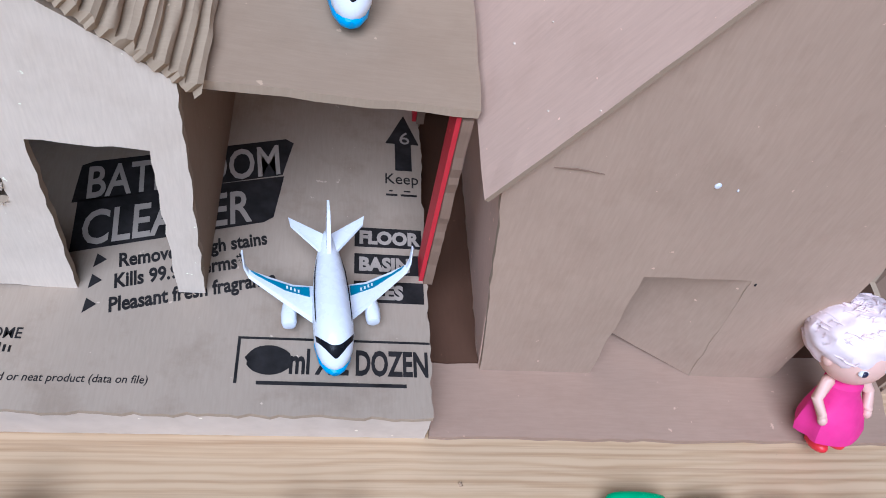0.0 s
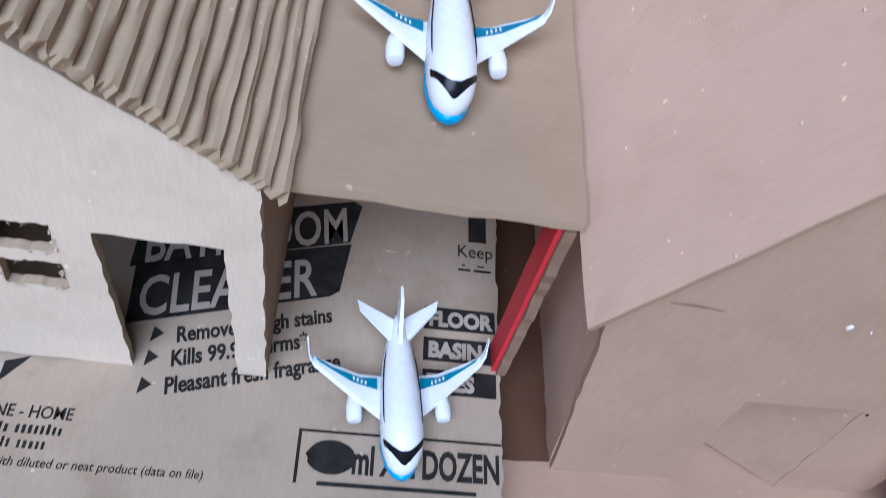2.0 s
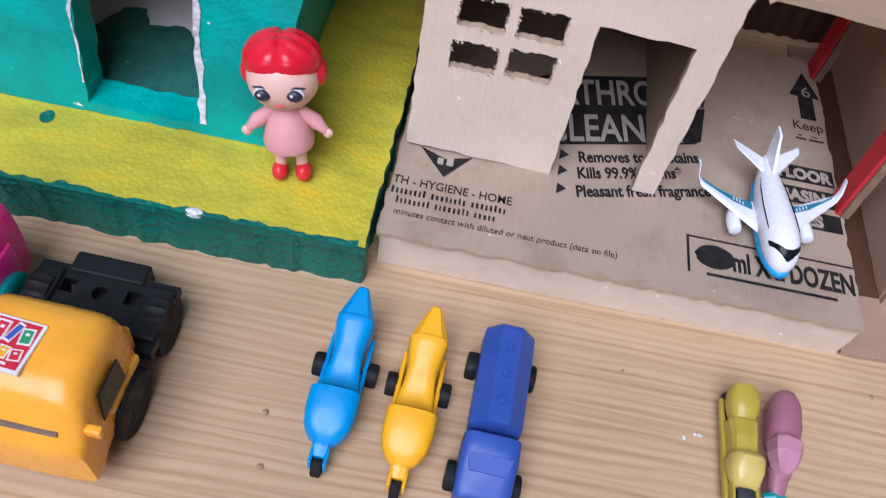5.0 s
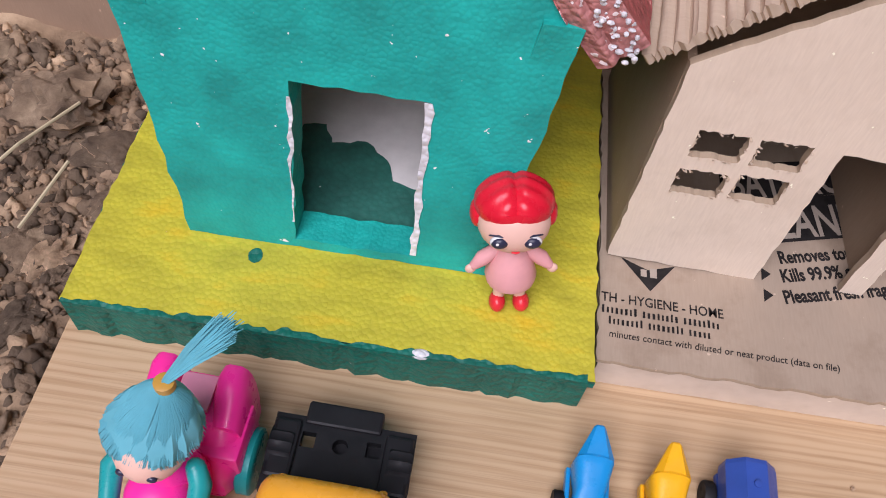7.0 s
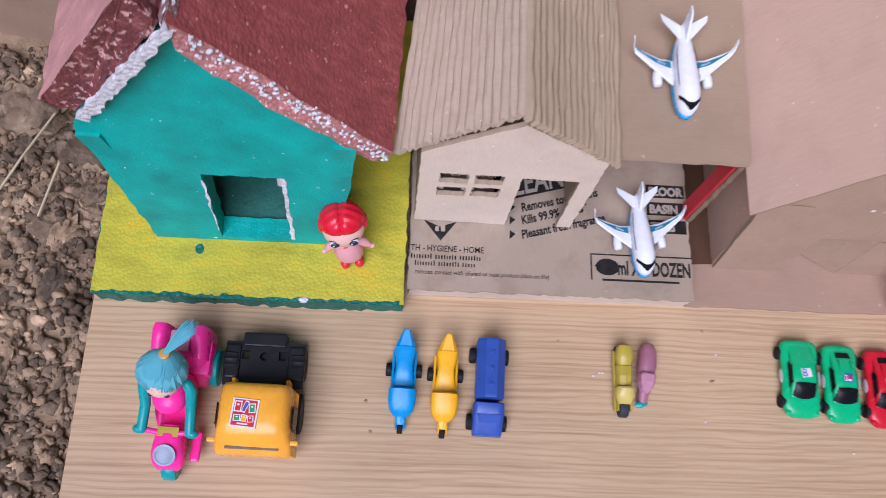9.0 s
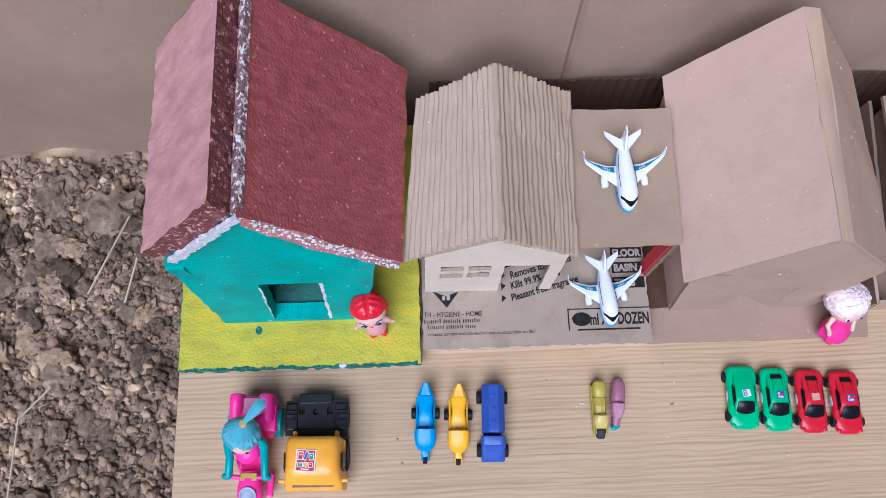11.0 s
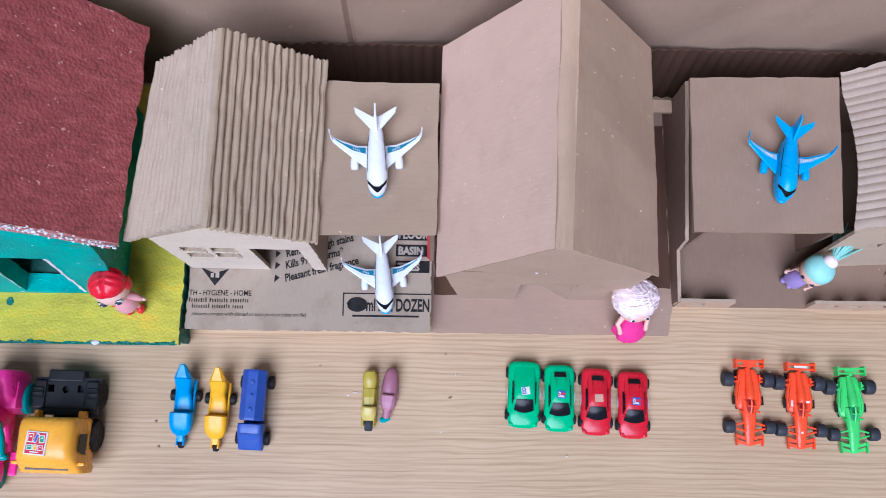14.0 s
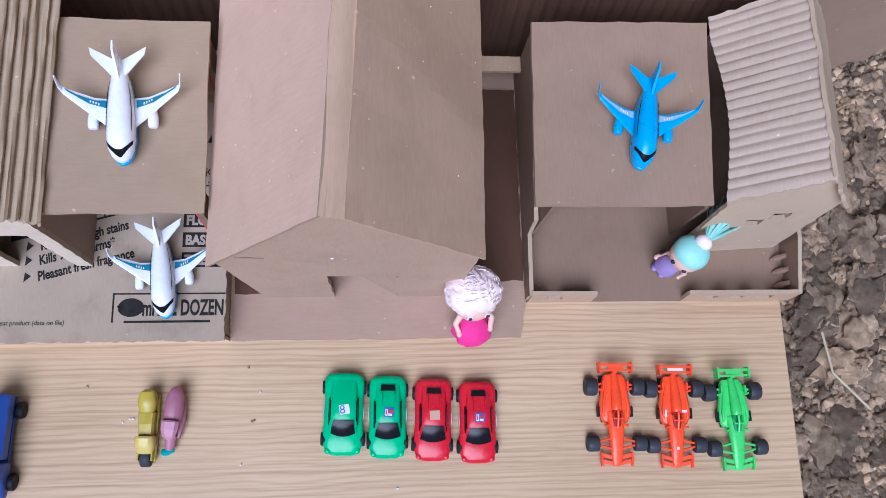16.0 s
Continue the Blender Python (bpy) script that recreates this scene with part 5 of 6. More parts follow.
    bm = bmesh.new()
    box(bm, -0.075, 0.075, 0.418, 0.443, 0.168, 0.182)
    part("wing_sticker", bm, paint if not stickers else PAPER, wing, "small pale sticker")
    for y, r in ((-0.275, 0.076), (0.255, 0.086)):
        for s in (-1, 1):
            bm = bmesh.new()
            for dy in (-0.05, 0.05):
                tube(bm, [(s * 0.04, y + dy, 0.10), (s * 0.20, y + dy * 0.2, 0.085)], 0.012, 6)
                tube(bm, [(s * 0.05, y + dy, 0.06), (s * 0.20, y + dy * 0.2, 0.065)], 0.008, 6)
            part("suspension_arm", bm, paint, racer)
            wheel(racer, s * 0.228, y, r, r, 0.108, "wheel", TYRE_GREY)
    bm = bmesh.new()
    box(bm, -0.13, 0.13, -0.08, 0.36, 0.022, 0.04, 0.006)
    part("under_floor", bm, BLACK_PLASTIC, racer, "black floor plate")
    for s in (-1, 1):
        bm = bmesh.new()
        hull(bm, [(-0.03, s * 0.115, 0.012, 0.09, 0.118), (0.06, s * 0.12, 0.016, 0.09, 0.135), (0.2, s * 0.10, 0.014, 0.09, 0.13), (0.3, s * 0.075, 0.008, 0.08, 0.115)], 10, 2.4)
        part("side_pod", bm, paint, body, "", True)
        bm = bmesh.new()
        box(bm, s * 0.152, s * 0.172, -0.03, 0.07, 0.04, 0.10, 0.006)
        part("air_intake", bm, BLACK_PLASTIC, body)
    for x, y, sx, sy in stickers:
        bm = bmesh.new()
        box(bm, x - sx, x + sx, y - sy, y + sy, 0.117 if abs(x) > 0.02 else 0.112, 0.124 if abs(x) > 0.02 else 0.121)
        part("body_sticker", bm, PAPER, body, "worn pale body sticker")
    return racer


# ---- rider-less three-wheelers with a pointed tail ----
def build_trike(place, turn, paint, label):
    trike = empty("toy_trike", place, turn)
    tagged(trike, label, "toy trike", "toy trikes side by side")
    bm = bmesh.new()
    hull(bm, [(0.435, 0, 0.022, 0.33, 0.36), (0.425, 0, 0.032, 0.29, 0.365), (0.285, 0, 0.098, 0.14, 0.335)], 8, 3.5)
    part("tail_cone", bm, paint, trike)
    bm = bmesh.new()
    hull(bm, [(0.30, 0, 0.088, 0.09, 0.33), (0.275, 0, 0.102, 0.08, 0.335), (0.25, 0, 0.100, 0.08, 0.30), (0.14, 0, 0.078, 0.08, 0.25), (0.09, 0, 0.082, 0.08, 0.185),
              (-0.02, 0, 0.100, 0.08, 0.155), (-0.10, 0, 0.107, 0.08, 0.15), (-0.13, 0, 0.10, 0.08, 0.14)], 20, 3.4)
    part("seat_body", bm, paint, trike, "", True)
    bm = bmesh.new()
    hull(bm, [(-0.085, 0, 0.112, 0.09, 0.245), (-0.10, 0, 0.128, 0.085, 0.262), (-0.20, 0, 0.128, 0.08, 0.240), (-0.28, 0, 0.112, 0.08, 0.205), (-0.325, 0, 0.078, 0.085, 0.17), (-0.345, 0, 0.05, 0.09, 0.15)], 20, 3.6)
    part("front_shield", bm, paint, trike, "", True)
    bm = bmesh.new()
    hull(bm, [(-0.28, 0, 0.052, 0.08, 0.17), (-0.36, 0, 0.046, 0.09, 0.15), (-0.41, 0, 0.034, 0.10, 0.13)], 10, 3.0)
    for s in (-1, 1):
        box(bm, s * 0.028, s * 0.045, -0.45, -0.36, 0.04, 0.13, 0.004)
    part("front_fork", bm, paint, trike)
    for s in (-1, 1):
        bm = bmesh.new()
        box(bm, s * 0.09, s * 0.115, -0.2, 0.28, 0.06, 0.12, 0.008)
        part("side_rail", bm, paint, trike)
    wheel(trike, 0, -0.43, 0.055, 0.055, 0.05, "front_wheel")
    bm = bmesh.new()
    tube(bm, [(-0.15, 0.10, 0.07), (0.15, 0.10, 0.07)], 0.014, 8)
    part("axle", bm, BLACK_PLASTIC, trike)
    for s in (-1, 1):
        wheel(trike, s * 0.14, 0.10, 0.064, 0.064, 0.058, treads=16)
    return trike


def build_tanker(place, turn):
    truck = empty("toy_tanker_truck", place, turn)
    tagged(truck, "blue plastic toy tanker truck with black wheels", "toy truck")
    bm = bmesh.new()
    turned(bm, [(0.10, -0.27), (0.138, -0.265), (0.142, -0.24), (0.142, 0.26), (0.136, 0.285), (0.09, 0.29)], Matrix.Translation((0, 0.15, 0.23)) @ Matrix.Rotation(radians(-90), 4, "X") @ Matrix.Rotation(radians(22.5), 4, "Z"), 8)
    for y in (0.0, 0.15, 0.30):
        turned(bm, [(0.022, -0.02), (0.02, 0.012), (0.004, 0.014)], Matrix.Translation((0, y, 0.36)), 12)
    part("tank", bm, NAVY, truck)
    bm = bmesh.new()
    box(bm, -0.11, 0.11, -0.40, 0.43, 0.05, 0.10, 0.006)
    part("chassis", bm, NAVY, truck)
    bm = bmesh.new()
    hull(bm, [(-0.15, 0, 0.135, 0.07, 0.30), (-0.16, 0, 0.142, 0.06, 0.315), (-0.25, 0, 0.142, 0.06, 0.31), (-0.33, 0, 0.14, 0.06, 0.245), (-0.42, 0, 0.136, 0.06, 0.20), (-0.44, 0, 0.13, 0.07, 0.18)], 20, 6.0)
    cab = part("cab", bm, NAVY, truck, "", True)
    bm = bmesh.new()
    ring_loft(bm, [[(-0.11, -0.262, 0.308), (0.11, -0.262, 0.308), (0.11, -0.262, 0.295), (-0.11, -0.262, 0.295)], [(-0.09, -0.33, 0.253), (0.09, -0.33, 0.253), (0.09, -0.33, 0.24), (-0.09, -0.33, 0.24)]])
    part("windscreen", bm, NAVY, cab)
    for y in (0.31, -0.31):
        for s in (-1, 1):
            wheel(truck, s * 0.155, y, 0.075, 0.075, 0.06, treads=16)
    return truck


def build_mustard_bike(place, turn):
    bike = tagged(empty("toy_motorbike", place, turn), "mustard-yellow plastic toy motorbike with a dark front wheel", "toy motorbike", "toy motorbikes side by side")
    bm = bmesh.new()
    hull(bm, [(0.325, 0, 0.035, 0.12, 0.21), (0.30, 0, 0.068, 0.11, 0.25), (0.23, 0, 0.085, 0.10, 0.262), (0.17, 0, 0.078, 0.10, 0.245), (0.12, 0, 0.062, 0.10, 0.215)], 14, 3.0)
    part("tail", bm, OLIVE, bike, "", True)
    bm = bmesh.new()
    hull(bm, [(0.13, 0, 0.07, 0.07, 0.19), (0.115, 0, 0.078, 0.06, 0.215), (0.02, 0, 0.07, 0.05, 0.22), (-0.07, 0, 0.066, 0.05, 0.20), (-0.10, 0, 0.075, 0.06, 0.18)], 10, 4.0)
    part("tank", bm, OLIVE, bike)
    bm = bmesh.new()
    hull(bm, [(-0.085, 0, 0.085, 0.08, 0.245), (-0.105, 0, 0.09, 0.08, 0.255), (-0.17, 0, 0.086, 0.09, 0.235), (-0.225, 0, 0.066, 0.11, 0.195), (-0.24, 0, 0.05, 0.12, 0.175)], 16, 3.2)
    part("fairing", bm, plastic("pale_mustard_plastic", (0.60, 0.47, 0.12), 0.3), bike, "paler worn front fairing", True)
    for s in (-1, 1):
        bm = bmesh.new()
        box(bm, s * 0.055, s * 0.085, -0.30, 0.28, 0.05, 0.10, 0.012)
        part("side_pipe", bm, OLIVE, bike)
        bm = bmesh.new()
        box(bm, s * 0.052, s * 0.068, -0.30, -0.2, 0.06, 0.16, 0.006)
        part("fork_leg", bm, OLIVE, bike)
    wheel(bike, 0, -0.27, 0.085, 0.085, 0.085, "front_wheel", TYRE_GREY)
    wheel(bike, -0.03, 0.24, 0.08, 0.08, 0.07, "rear_wheel")


def build_mauve_scooter(place, turn):
    bike = tagged(empty("toy_motorbike", place, turn, (0, 10)), "mauve plastic toy motorbike with a long dull seat", "toy motorbike", "toy motorbikes side by side")
    bm = bmesh.new()
    hull(bm, [(0.315, 0, 0.02, 0.10, 0.18), (0.295, 0, 0.05, 0.09, 0.215), (0.23, 0, 0.078, 0.07, 0.24), (0.10, 0, 0.088, 0.06, 0.235), (0.0, 0, 0.08, 0.06, 0.21), (-0.03, 0, 0.07, 0.06, 0.19)], 14, 2.6)
    part("seat", bm, MAUVE, bike, "", True)
    bm = bmesh.new()
    hull(bm, [(0.01, -0.01, 0.072, 0.10, 0.255), (-0.005, -0.01, 0.078, 0.10, 0.265), (-0.07, -0.01, 0.075, 0.10, 0.255), (-0.13, -0.005, 0.055, 0.10, 0.225), (-0.165, 0, 0.02, 0.11, 0.18)], 8, 3.2)
    part("fairing", bm, MAUVE_LIGHT, bike, "light mauve front fairing")
    bm = bmesh.new()
    hull(bm, [(-0.12, 0.01, 0.055, 0.05, 0.15), (-0.22, 0.01, 0.045, 0.05, 0.12), (-0.26, 0.01, 0.03, 0.05, 0.10)], 10, 2.6)
    part("front_body", bm, MAUVE, bike, "", True)
    bm = bmesh.new()
    tube(bm, [(-0.04, -0.275, 0.05), (0.0, -0.265, 0.075), (0.06, -0.245, 0.08)], [0.03, 0.034, 0.014], 8)
    part("front_wheel", bm, TEAL, bike, "dull green front wheel stub", True)
    bm = bmesh.new()
    hull(bm, [(0.2, 0.07, 0.03, 0.02, 0.12), (0.0, 0.085, 0.035, 0.02, 0.13), (-0.14, 0.07, 0.02, 0.03, 0.10)], 10, 2.5)
    part("side_pipe", bm, MAUVE, bike, "", True)
    wheel(bike, 0, 0.22, 0.07, 0.07, 0.06, "rear_wheel", MAUVE, MAUVE)
    wheel(bike, 0, -0.2, 0.05, 0.05, 0.05, "front_roller", MAUVE, MAUVE)


def build_monster_truck(place, turn):
    truck = empty("toy_pickup_truck", place, turn)
    tagged(truck, "orange-yellow toy truck cab on a black chassis with big wheels", "toy truck")
    bm = bmesh.new()
    hull(bm, [(-0.56, 0, 0.28, 0.22, 0.50), (-0.55, 0, 0.305, 0.16, 0.56), (-0.51, 0, 0.31, 0.14, 0.62), (-0.45, 0, 0.305, 0.14, 0.72), (-0.40, 0, 0.298, 0.14, 0.79), (-0.30, 0, 0.292, 0.14, 0.815), (-0.08, 0, 0.29, 0.16, 0.82), (-0.02, 0, 0.285, 0.18, 0.80), (0.02, 0, 0.27, 0.2, 0.76), (0.03, 0, 0.25, 0.25, 0.70)], 28, 5.5)
    for v in bm.verts:
        v.co.x *= 1.10 - 0.17 * max(0.0, v.co.z - 0.2)
    cab = part("cab", bm, ORANGE_YELLOW, truck, "", True)
    for s in (-1, 1):
        bm = bmesh.new()
        box(bm, s * 0.30, s * 0.375, -0.47, -0.43, 0.55, 0.62, 0.012)
        part("mirror", bm, ORANGE_YELLOW, cab, "", True)
        bm = bmesh.new()
        box(bm, s * 0.21, s * 0.25, 0.0, 0.10, 0.3, 0.50, 0.012)
        part("bracket", bm, ORANGE_YELLOW, cab)
        bm = bmesh.new()
        box(bm, s * 0.285, s * 0.325, -0.30, 0.0, 0.38, 0.44, 0.015)
        part("mudguard", bm, ORANGE_YELLOW, cab)
        bm = bmesh.new()
        plate(bm, [[(-0.36, 0.48), (-0.14, 0.48), (-0.14, 0.66), (-0.32, 0.66)][::s]], lambda u, v, w, s=s: (s * (0.318 - 0.055 * (v - 0.52) + w), u, v), 0.008)
        part("side_window", bm, GLASS_BLACK, cab)
        wheel(truck, s * 0.27 - 0.01, -0.16, 0.18, 0.18, 0.10, treads=20)
        wheel(truck, s * 0.30 - 0.06, 0.29, 0.165, 0.165, 0.12, treads=20)
    bm = bmesh.new()
    ring_loft(bm, [[(-0.22, -0.520, 0.622), (0.22, -0.520, 0.617), (0.22, -0.49, 0.617), (-0.22, -0.49, 0.622)], [(-0.21, -0.512, 0.644), (0.22, -0.514, 0.632), (0.22, -0.47, 0.632), (-0.21, -0.47, 0.644)]])
    part("windscreen", bm, plastic("smoky_windscreen", (0.20, 0.15, 0.12), 0.25), cab, "dark smoky windscreen")
    bm = bmesh.new()
    m = Matrix.Translation((-0.06, -0.24, 0.008)) @ Matrix.Rotation(radians(-4), 4, "Z") @ Matrix.Diagonal((0.86, 0.86, 1, 1))
    box(bm, -0.125, 0.125, -0.14, 0.14, 0.79, 0.822, 0.004, 0, m)
    st = part("sticker", bm, PAPER, cab, "red and white roof sticker")
    bm = bmesh.new()
    box(bm, -0.108, 0.108, -0.124, 0.124, 0.8225, 0.8255, 0, 0, m)
    part("sticker_field", bm, STICKER_RED, st)
    inks = [PAPER, STICKER_RED, STICKER_BLUE, STICKER_GREEN, YELLOW_PLASTIC]
    for x, y, sx, sy, tilt, k in ((-0.068, 0.058, 0.034, 0.054, 0, 1), (0.0, 0.06, 0.020, 0.058, -16, 2), (0.066, 0.052, 0.032, 0.046, 8, 3), (-0.062, -0.052, 0.034, 0.032, 4, 3), (0.004, -0.05, 0.028, 0.034, -5, 4), (0.066, -0.052, 0.03, 0.032, 10, 1)):
        turn = m @ Matrix.Translation((x, y, 0)) @ Matrix.Rotation(radians(tilt), 4, "Z")
        bm = bmesh.new()
        box(bm, -sx, sx, -sy, sy, 0.8256, 0.8262, 0, 0, turn)
        part("sticker_mark", bm, PAPER, st)
        bm = bmesh.new()
        loops = [rect(-sx * 0.72, sx * 0.72, -sy * 0.78, sy * 0.78)]
        if k != 2:
            loops.append(rect(-sx * 0.3, sx * 0.3, sy * 0.1, sy * 0.45)[::-1])
        plate(bm, loops, lambda u, v, w: tuple(turn @ Vector((u, v, 0.8264 + w))), 0.0008)
        part("sticker_mark", bm, inks[k], st)
    bm = bmesh.new()
    box(bm, -0.05, 0.05, -0.112, -0.098, 0.8256, 0.8264, 0, 0, m)
    part("sticker_mark", bm, PAPER, st)
    bm = bmesh.new()
    loops = [rect(-0.42, 0.30, 0.06, 0.46), rect(-0.27, -0.20, 0.30, 0.38)[::-1], rect(0.06, 0.13, 0.30, 0.38)[::-1],
             [(-0.07 + 0.04 * math.cos(a), 0.33 + 0.04 * math.sin(a)) for a in np.linspace(0, -2 * math.pi, 13)[:-1]]]
    plate(bm, loops, lambda u, v, w: (u, v, 0.30 + w), 0.08)
    chassis = part("chassis", bm, BLACK_PLASTIC, truck, "black moulded chassis with square holes")
    for name, row in (("tow_block", (-0.27, 0.12, 0.42, 0.545, 0.22, 0.40)), ("frame_beam", (-0.20, 0.16, -0.50, 0.42, 0.12, 0.30)), ("step", (-0.34, 0.2, 0.05, 0.12, 0.36, 0.46))):
        bm = bmesh.new()
        box(bm, *row, 0.015)
        part(name, bm, BLACK_PLASTIC, chassis)
    for x0, x1 in ((-0.415, -0.28), (0.15, 0.295)):
        bm = bmesh.new()
        box(bm, x0, x1, 0.12, 0.43, 0.375, 0.415, 0.02)
        part("wheel_cover", bm, BLACK_PLASTIC, chassis)
    for ob in truck.children:
        if ob.name.split(".")[0] == "chassis":
            ob.matrix_basis = Matrix.Diagonal((1.0, 1.0, 0.72, 1))
        if ob.name.split(".")[0] == "cab":
            ob.matrix_basis = Matrix.Translation((-0.045 * U, 0, 0)) @ Matrix.Diagonal((1.03, 1.0, 0.885, 1))
    return truck


# ---- dolls: one plain mesh each ----
def limb(bm, pts, radii, mat):
    tube(bm, pts, radii, 10, mat)
    for p, r in ((pts[0], radii[0]), (pts[-1], radii[-1])):
        ball(bm, p, (r, r, r), mat, 10, 6)


def combed(bm, centre, size, mat):
    """Moulded hair: one cap with a middle parting and combed waves that run out to both sides."""
    made = bmesh.ops.create_uvsphere(bm, u_segments=48, v_segments=32, radius=1.0)["verts"]
    for v in made:
        p = v.co
        top = max(0.0, p.z + 0.35)
        wave = 0.028 * math.sin(p.y * 15 + 5 * abs(p.x)) * top - 0.11 * math.exp(-(p.x / 0.10) ** 2) * top
        lift = 0.16 * max(0.0, -p.y) * max(0.0, 1 - 1.6 * abs(p.x)) if p.z < 0.2 else 0.0
        v.co = Vector((p.x * size[0], p.y * size[1], (p.z + lift) * size[2])) * (1 + wave) + Vector(centre)
    for f in {f for v in made for f in v.link_faces}:
        f.material_index = mat


def build_red_doll():
    bm = bmesh.new()
    for s in (-1, 1):
        limb(bm, [(s * 0.055, 0.0, 0.06), (s * 0.05, 0.0, 0.28)], [0.03, 0.034], 0)
        ball(bm, (s * 0.062, -0.015, 0.05), (0.044, 0.06, 0.055), 3)
        limb(bm, [(s * 0.08, 0.0, 0.42), (s * 0.145, -0.01, 0.37), (s * 0.185, -0.02, 0.33)], [0.035, 0.042, 0.026], 2)
        ball(bm, (s * 0.205, -0.025, 0.31), (0.028, 0.018, 0.03), 0, 10, 6)
    turned(bm, [(0.05, 0.215), (0.125, 0.22), (0.132, 0.26), (0.11, 0.34), (0.085, 0.42), (0.05, 0.47)], Matrix.Identity(4), 20, 2)
    ball(bm, (0, 0, 0.62), (0.178, 0.16, 0.17), 0, 22, 14)
    for s in (-1, 1):
        ball(bm, (s * 0.172, 0.045, 0.635), (0.040, 0.075, 0.075), 1, 12, 8)
        ball(bm, (s * 0.078, -0.136, 0.60), (0.046, 0.026, 0.036), 5, 14, 8)
        ball(bm, (s * 0.076, -0.1445, 0.600), (0.041, 0.0245, 0.033), 4, 14, 8)
        ball(bm, (s * 0.076 - 0.012, -0.166, 0.610), (0.009, 0.005, 0.008), 5, 8, 6)
        tube(bm, [(s * 0.03, -0.146, 0.628), (s * 0.08, -0.140, 0.642), (s * 0.125, -0.118, 0.628)], [0.004, 0.007, 0.004], 6, 4)
    combed(bm, (0.0, 0.032, 0.715), (0.192, 0.168, 0.135), 1)
    tube(bm, [(-0.02, -0.152, 0.545), (0.0, -0.154, 0.542), (0.02, -0.152, 0.545)], [0.004, 0.007, 0.004], 6, 3)
    thing("doll", bm, [SKIN, HAIR_RED, DRESS_PALE, SHOE_RED, EYE_DARK, PAPER], "small plastic doll with moulded red hair and pale pink dress", "doll", "", "", True, (-3.28, 0.16, 0.412), 4).matrix_world = pose(-0.328, 0.016, 0.0412, -12, -5, 8) @ Matrix.Diagonal((1.04, 1.04, 1.0, 1))


def hair_tuft(bm, root, tip, spread, count, rng, mat, r=0.012, end=0.25):
    root, tip = Vector(root), Vector(tip)
    for _ in range(count):
        off = Vector((rng.gauss(0, 1), rng.gauss(0, 1), rng.gauss(0, 1))) * spread
        mid = (root + tip) / 2 + off * 0.55 + Vector((0, 0, 0.02))
        tube(bm, [root + off * 0.12, mid, tip + off], [r, r * 1.1, r * end], 5, mat)


def build_white_haired_doll():
    rng = random.Random(77)
    bm = bmesh.new()
    for s in (-1, 1):
        limb(bm, [(s * 0.055, 0.0, 0.06), (s * 0.05, 0.02, 0.25)], [0.034, 0.04], 0)
        ball(bm, (s * 0.065, -0.03, 0.045), (0.055, 0.09, 0.045), 3)
        limb(bm, [(s * 0.12, 0.0, 0.52), (s * 0.19, -0.03, 0.42), (s * 0.17, -0.09, 0.33)], [0.04, 0.036, 0.03], 0)
        ball(bm, (s * 0.165, -0.10, 0.30), (0.03, 0.03, 0.035), 0, 10, 6)
    rows = [(0.20, 0.13), (0.205, 0.18), (0.185, 0.26), (0.15, 0.36), (0.115, 0.44), (0.12, 0.50), (0.06, 0.55)]
    n = 28
    ring_loft(bm, [[(r * (1 + (0.10 * math.sin(k * 7 * 2 * math.pi / n) if r > 0.14 else 0)) * math.cos(2 * math.pi * k / n), r * 0.9 * math.sin(2 * math.pi * k / n), h) for k in range(n)] for r, h in rows], 2)
    ball(bm, (0, 0.0, 0.73), (0.22, 0.20, 0.21), 0, 22, 14)
    made = bmesh.ops.create_uvsphere(bm, u_segments=48, v_segments=32, radius=1.0)["verts"]
    for v in made:
        p = v.co.copy()
        k = 1 + 0.07 * noise.noise(p * 3.2) + 0.035 * math.sin(16 * p.x + 9 * p.y + 6 * noise.noise(p * 2.0))
        v.co = Vector((p.x * 0.285 * k, 0.06 + p.y * 0.262 * k, 0.81 + p.z * 0.228 * k))
    for f in {f for v in made for f in v.link_faces}:
        f.material_index = 1
    for s in (-1, 1):
        ball(bm, (s * 0.21, -0.02, 0.72), (0.03, 0.04, 0.055), 0, 10, 8)
        ball(bm, (s * 0.09, -0.180, 0.705), (0.036, 0.022, 0.022), 5, 12, 8)
        ball(bm, (s * 0.09, -0.190, 0.706), (0.024, 0.016, 0.020), 4, 12, 8)
    for _ in range(150):
        a, b = rng.uniform(0, 6.28), rng.uniform(0.02, 1.7)
        d = Vector((math.cos(a) * math.sin(b), math.sin(a) * math.sin(b), math.cos(b)))
        if d.y < -0.70 and d.z < 0.30:
            continue
        p = Vector((0, 0.06, 0.80)) + Vector((d.x * 0.27, d.y * 0.25, d.z * 0.22))
        side = d.cross(Vector((0.1, 0.2, 1))).normalized()
        curl = [p + side * (0.10 * math.cos(t)) + d * (0.007 * math.sin(t) + 0.002) + Vector((0, 0, 0.025 * math.sin(2 * t))) for t in (0.0, 0.6, 1.2, 1.9, 2.5, 3.14)]
        tube(bm, curl, [0.002, 0.005, 0.006, 0.006, 0.005, 0.002], 5, 1)
    thing("doll", bm, [SKIN, HAIR_WHITE, DRESS_PINK, SHOE_RED, EYE_DARK, PAPER], "blond plastic doll in pink dress leaning on the brown house", "doll", "", "", True, (2.33, -0.02, 0.05), 4).matrix_world = pose(0.229, -0.002, 0.006, -24, 1, 10) @ Matrix.Diagonal((0.9, 0.9, 0.9, 1))


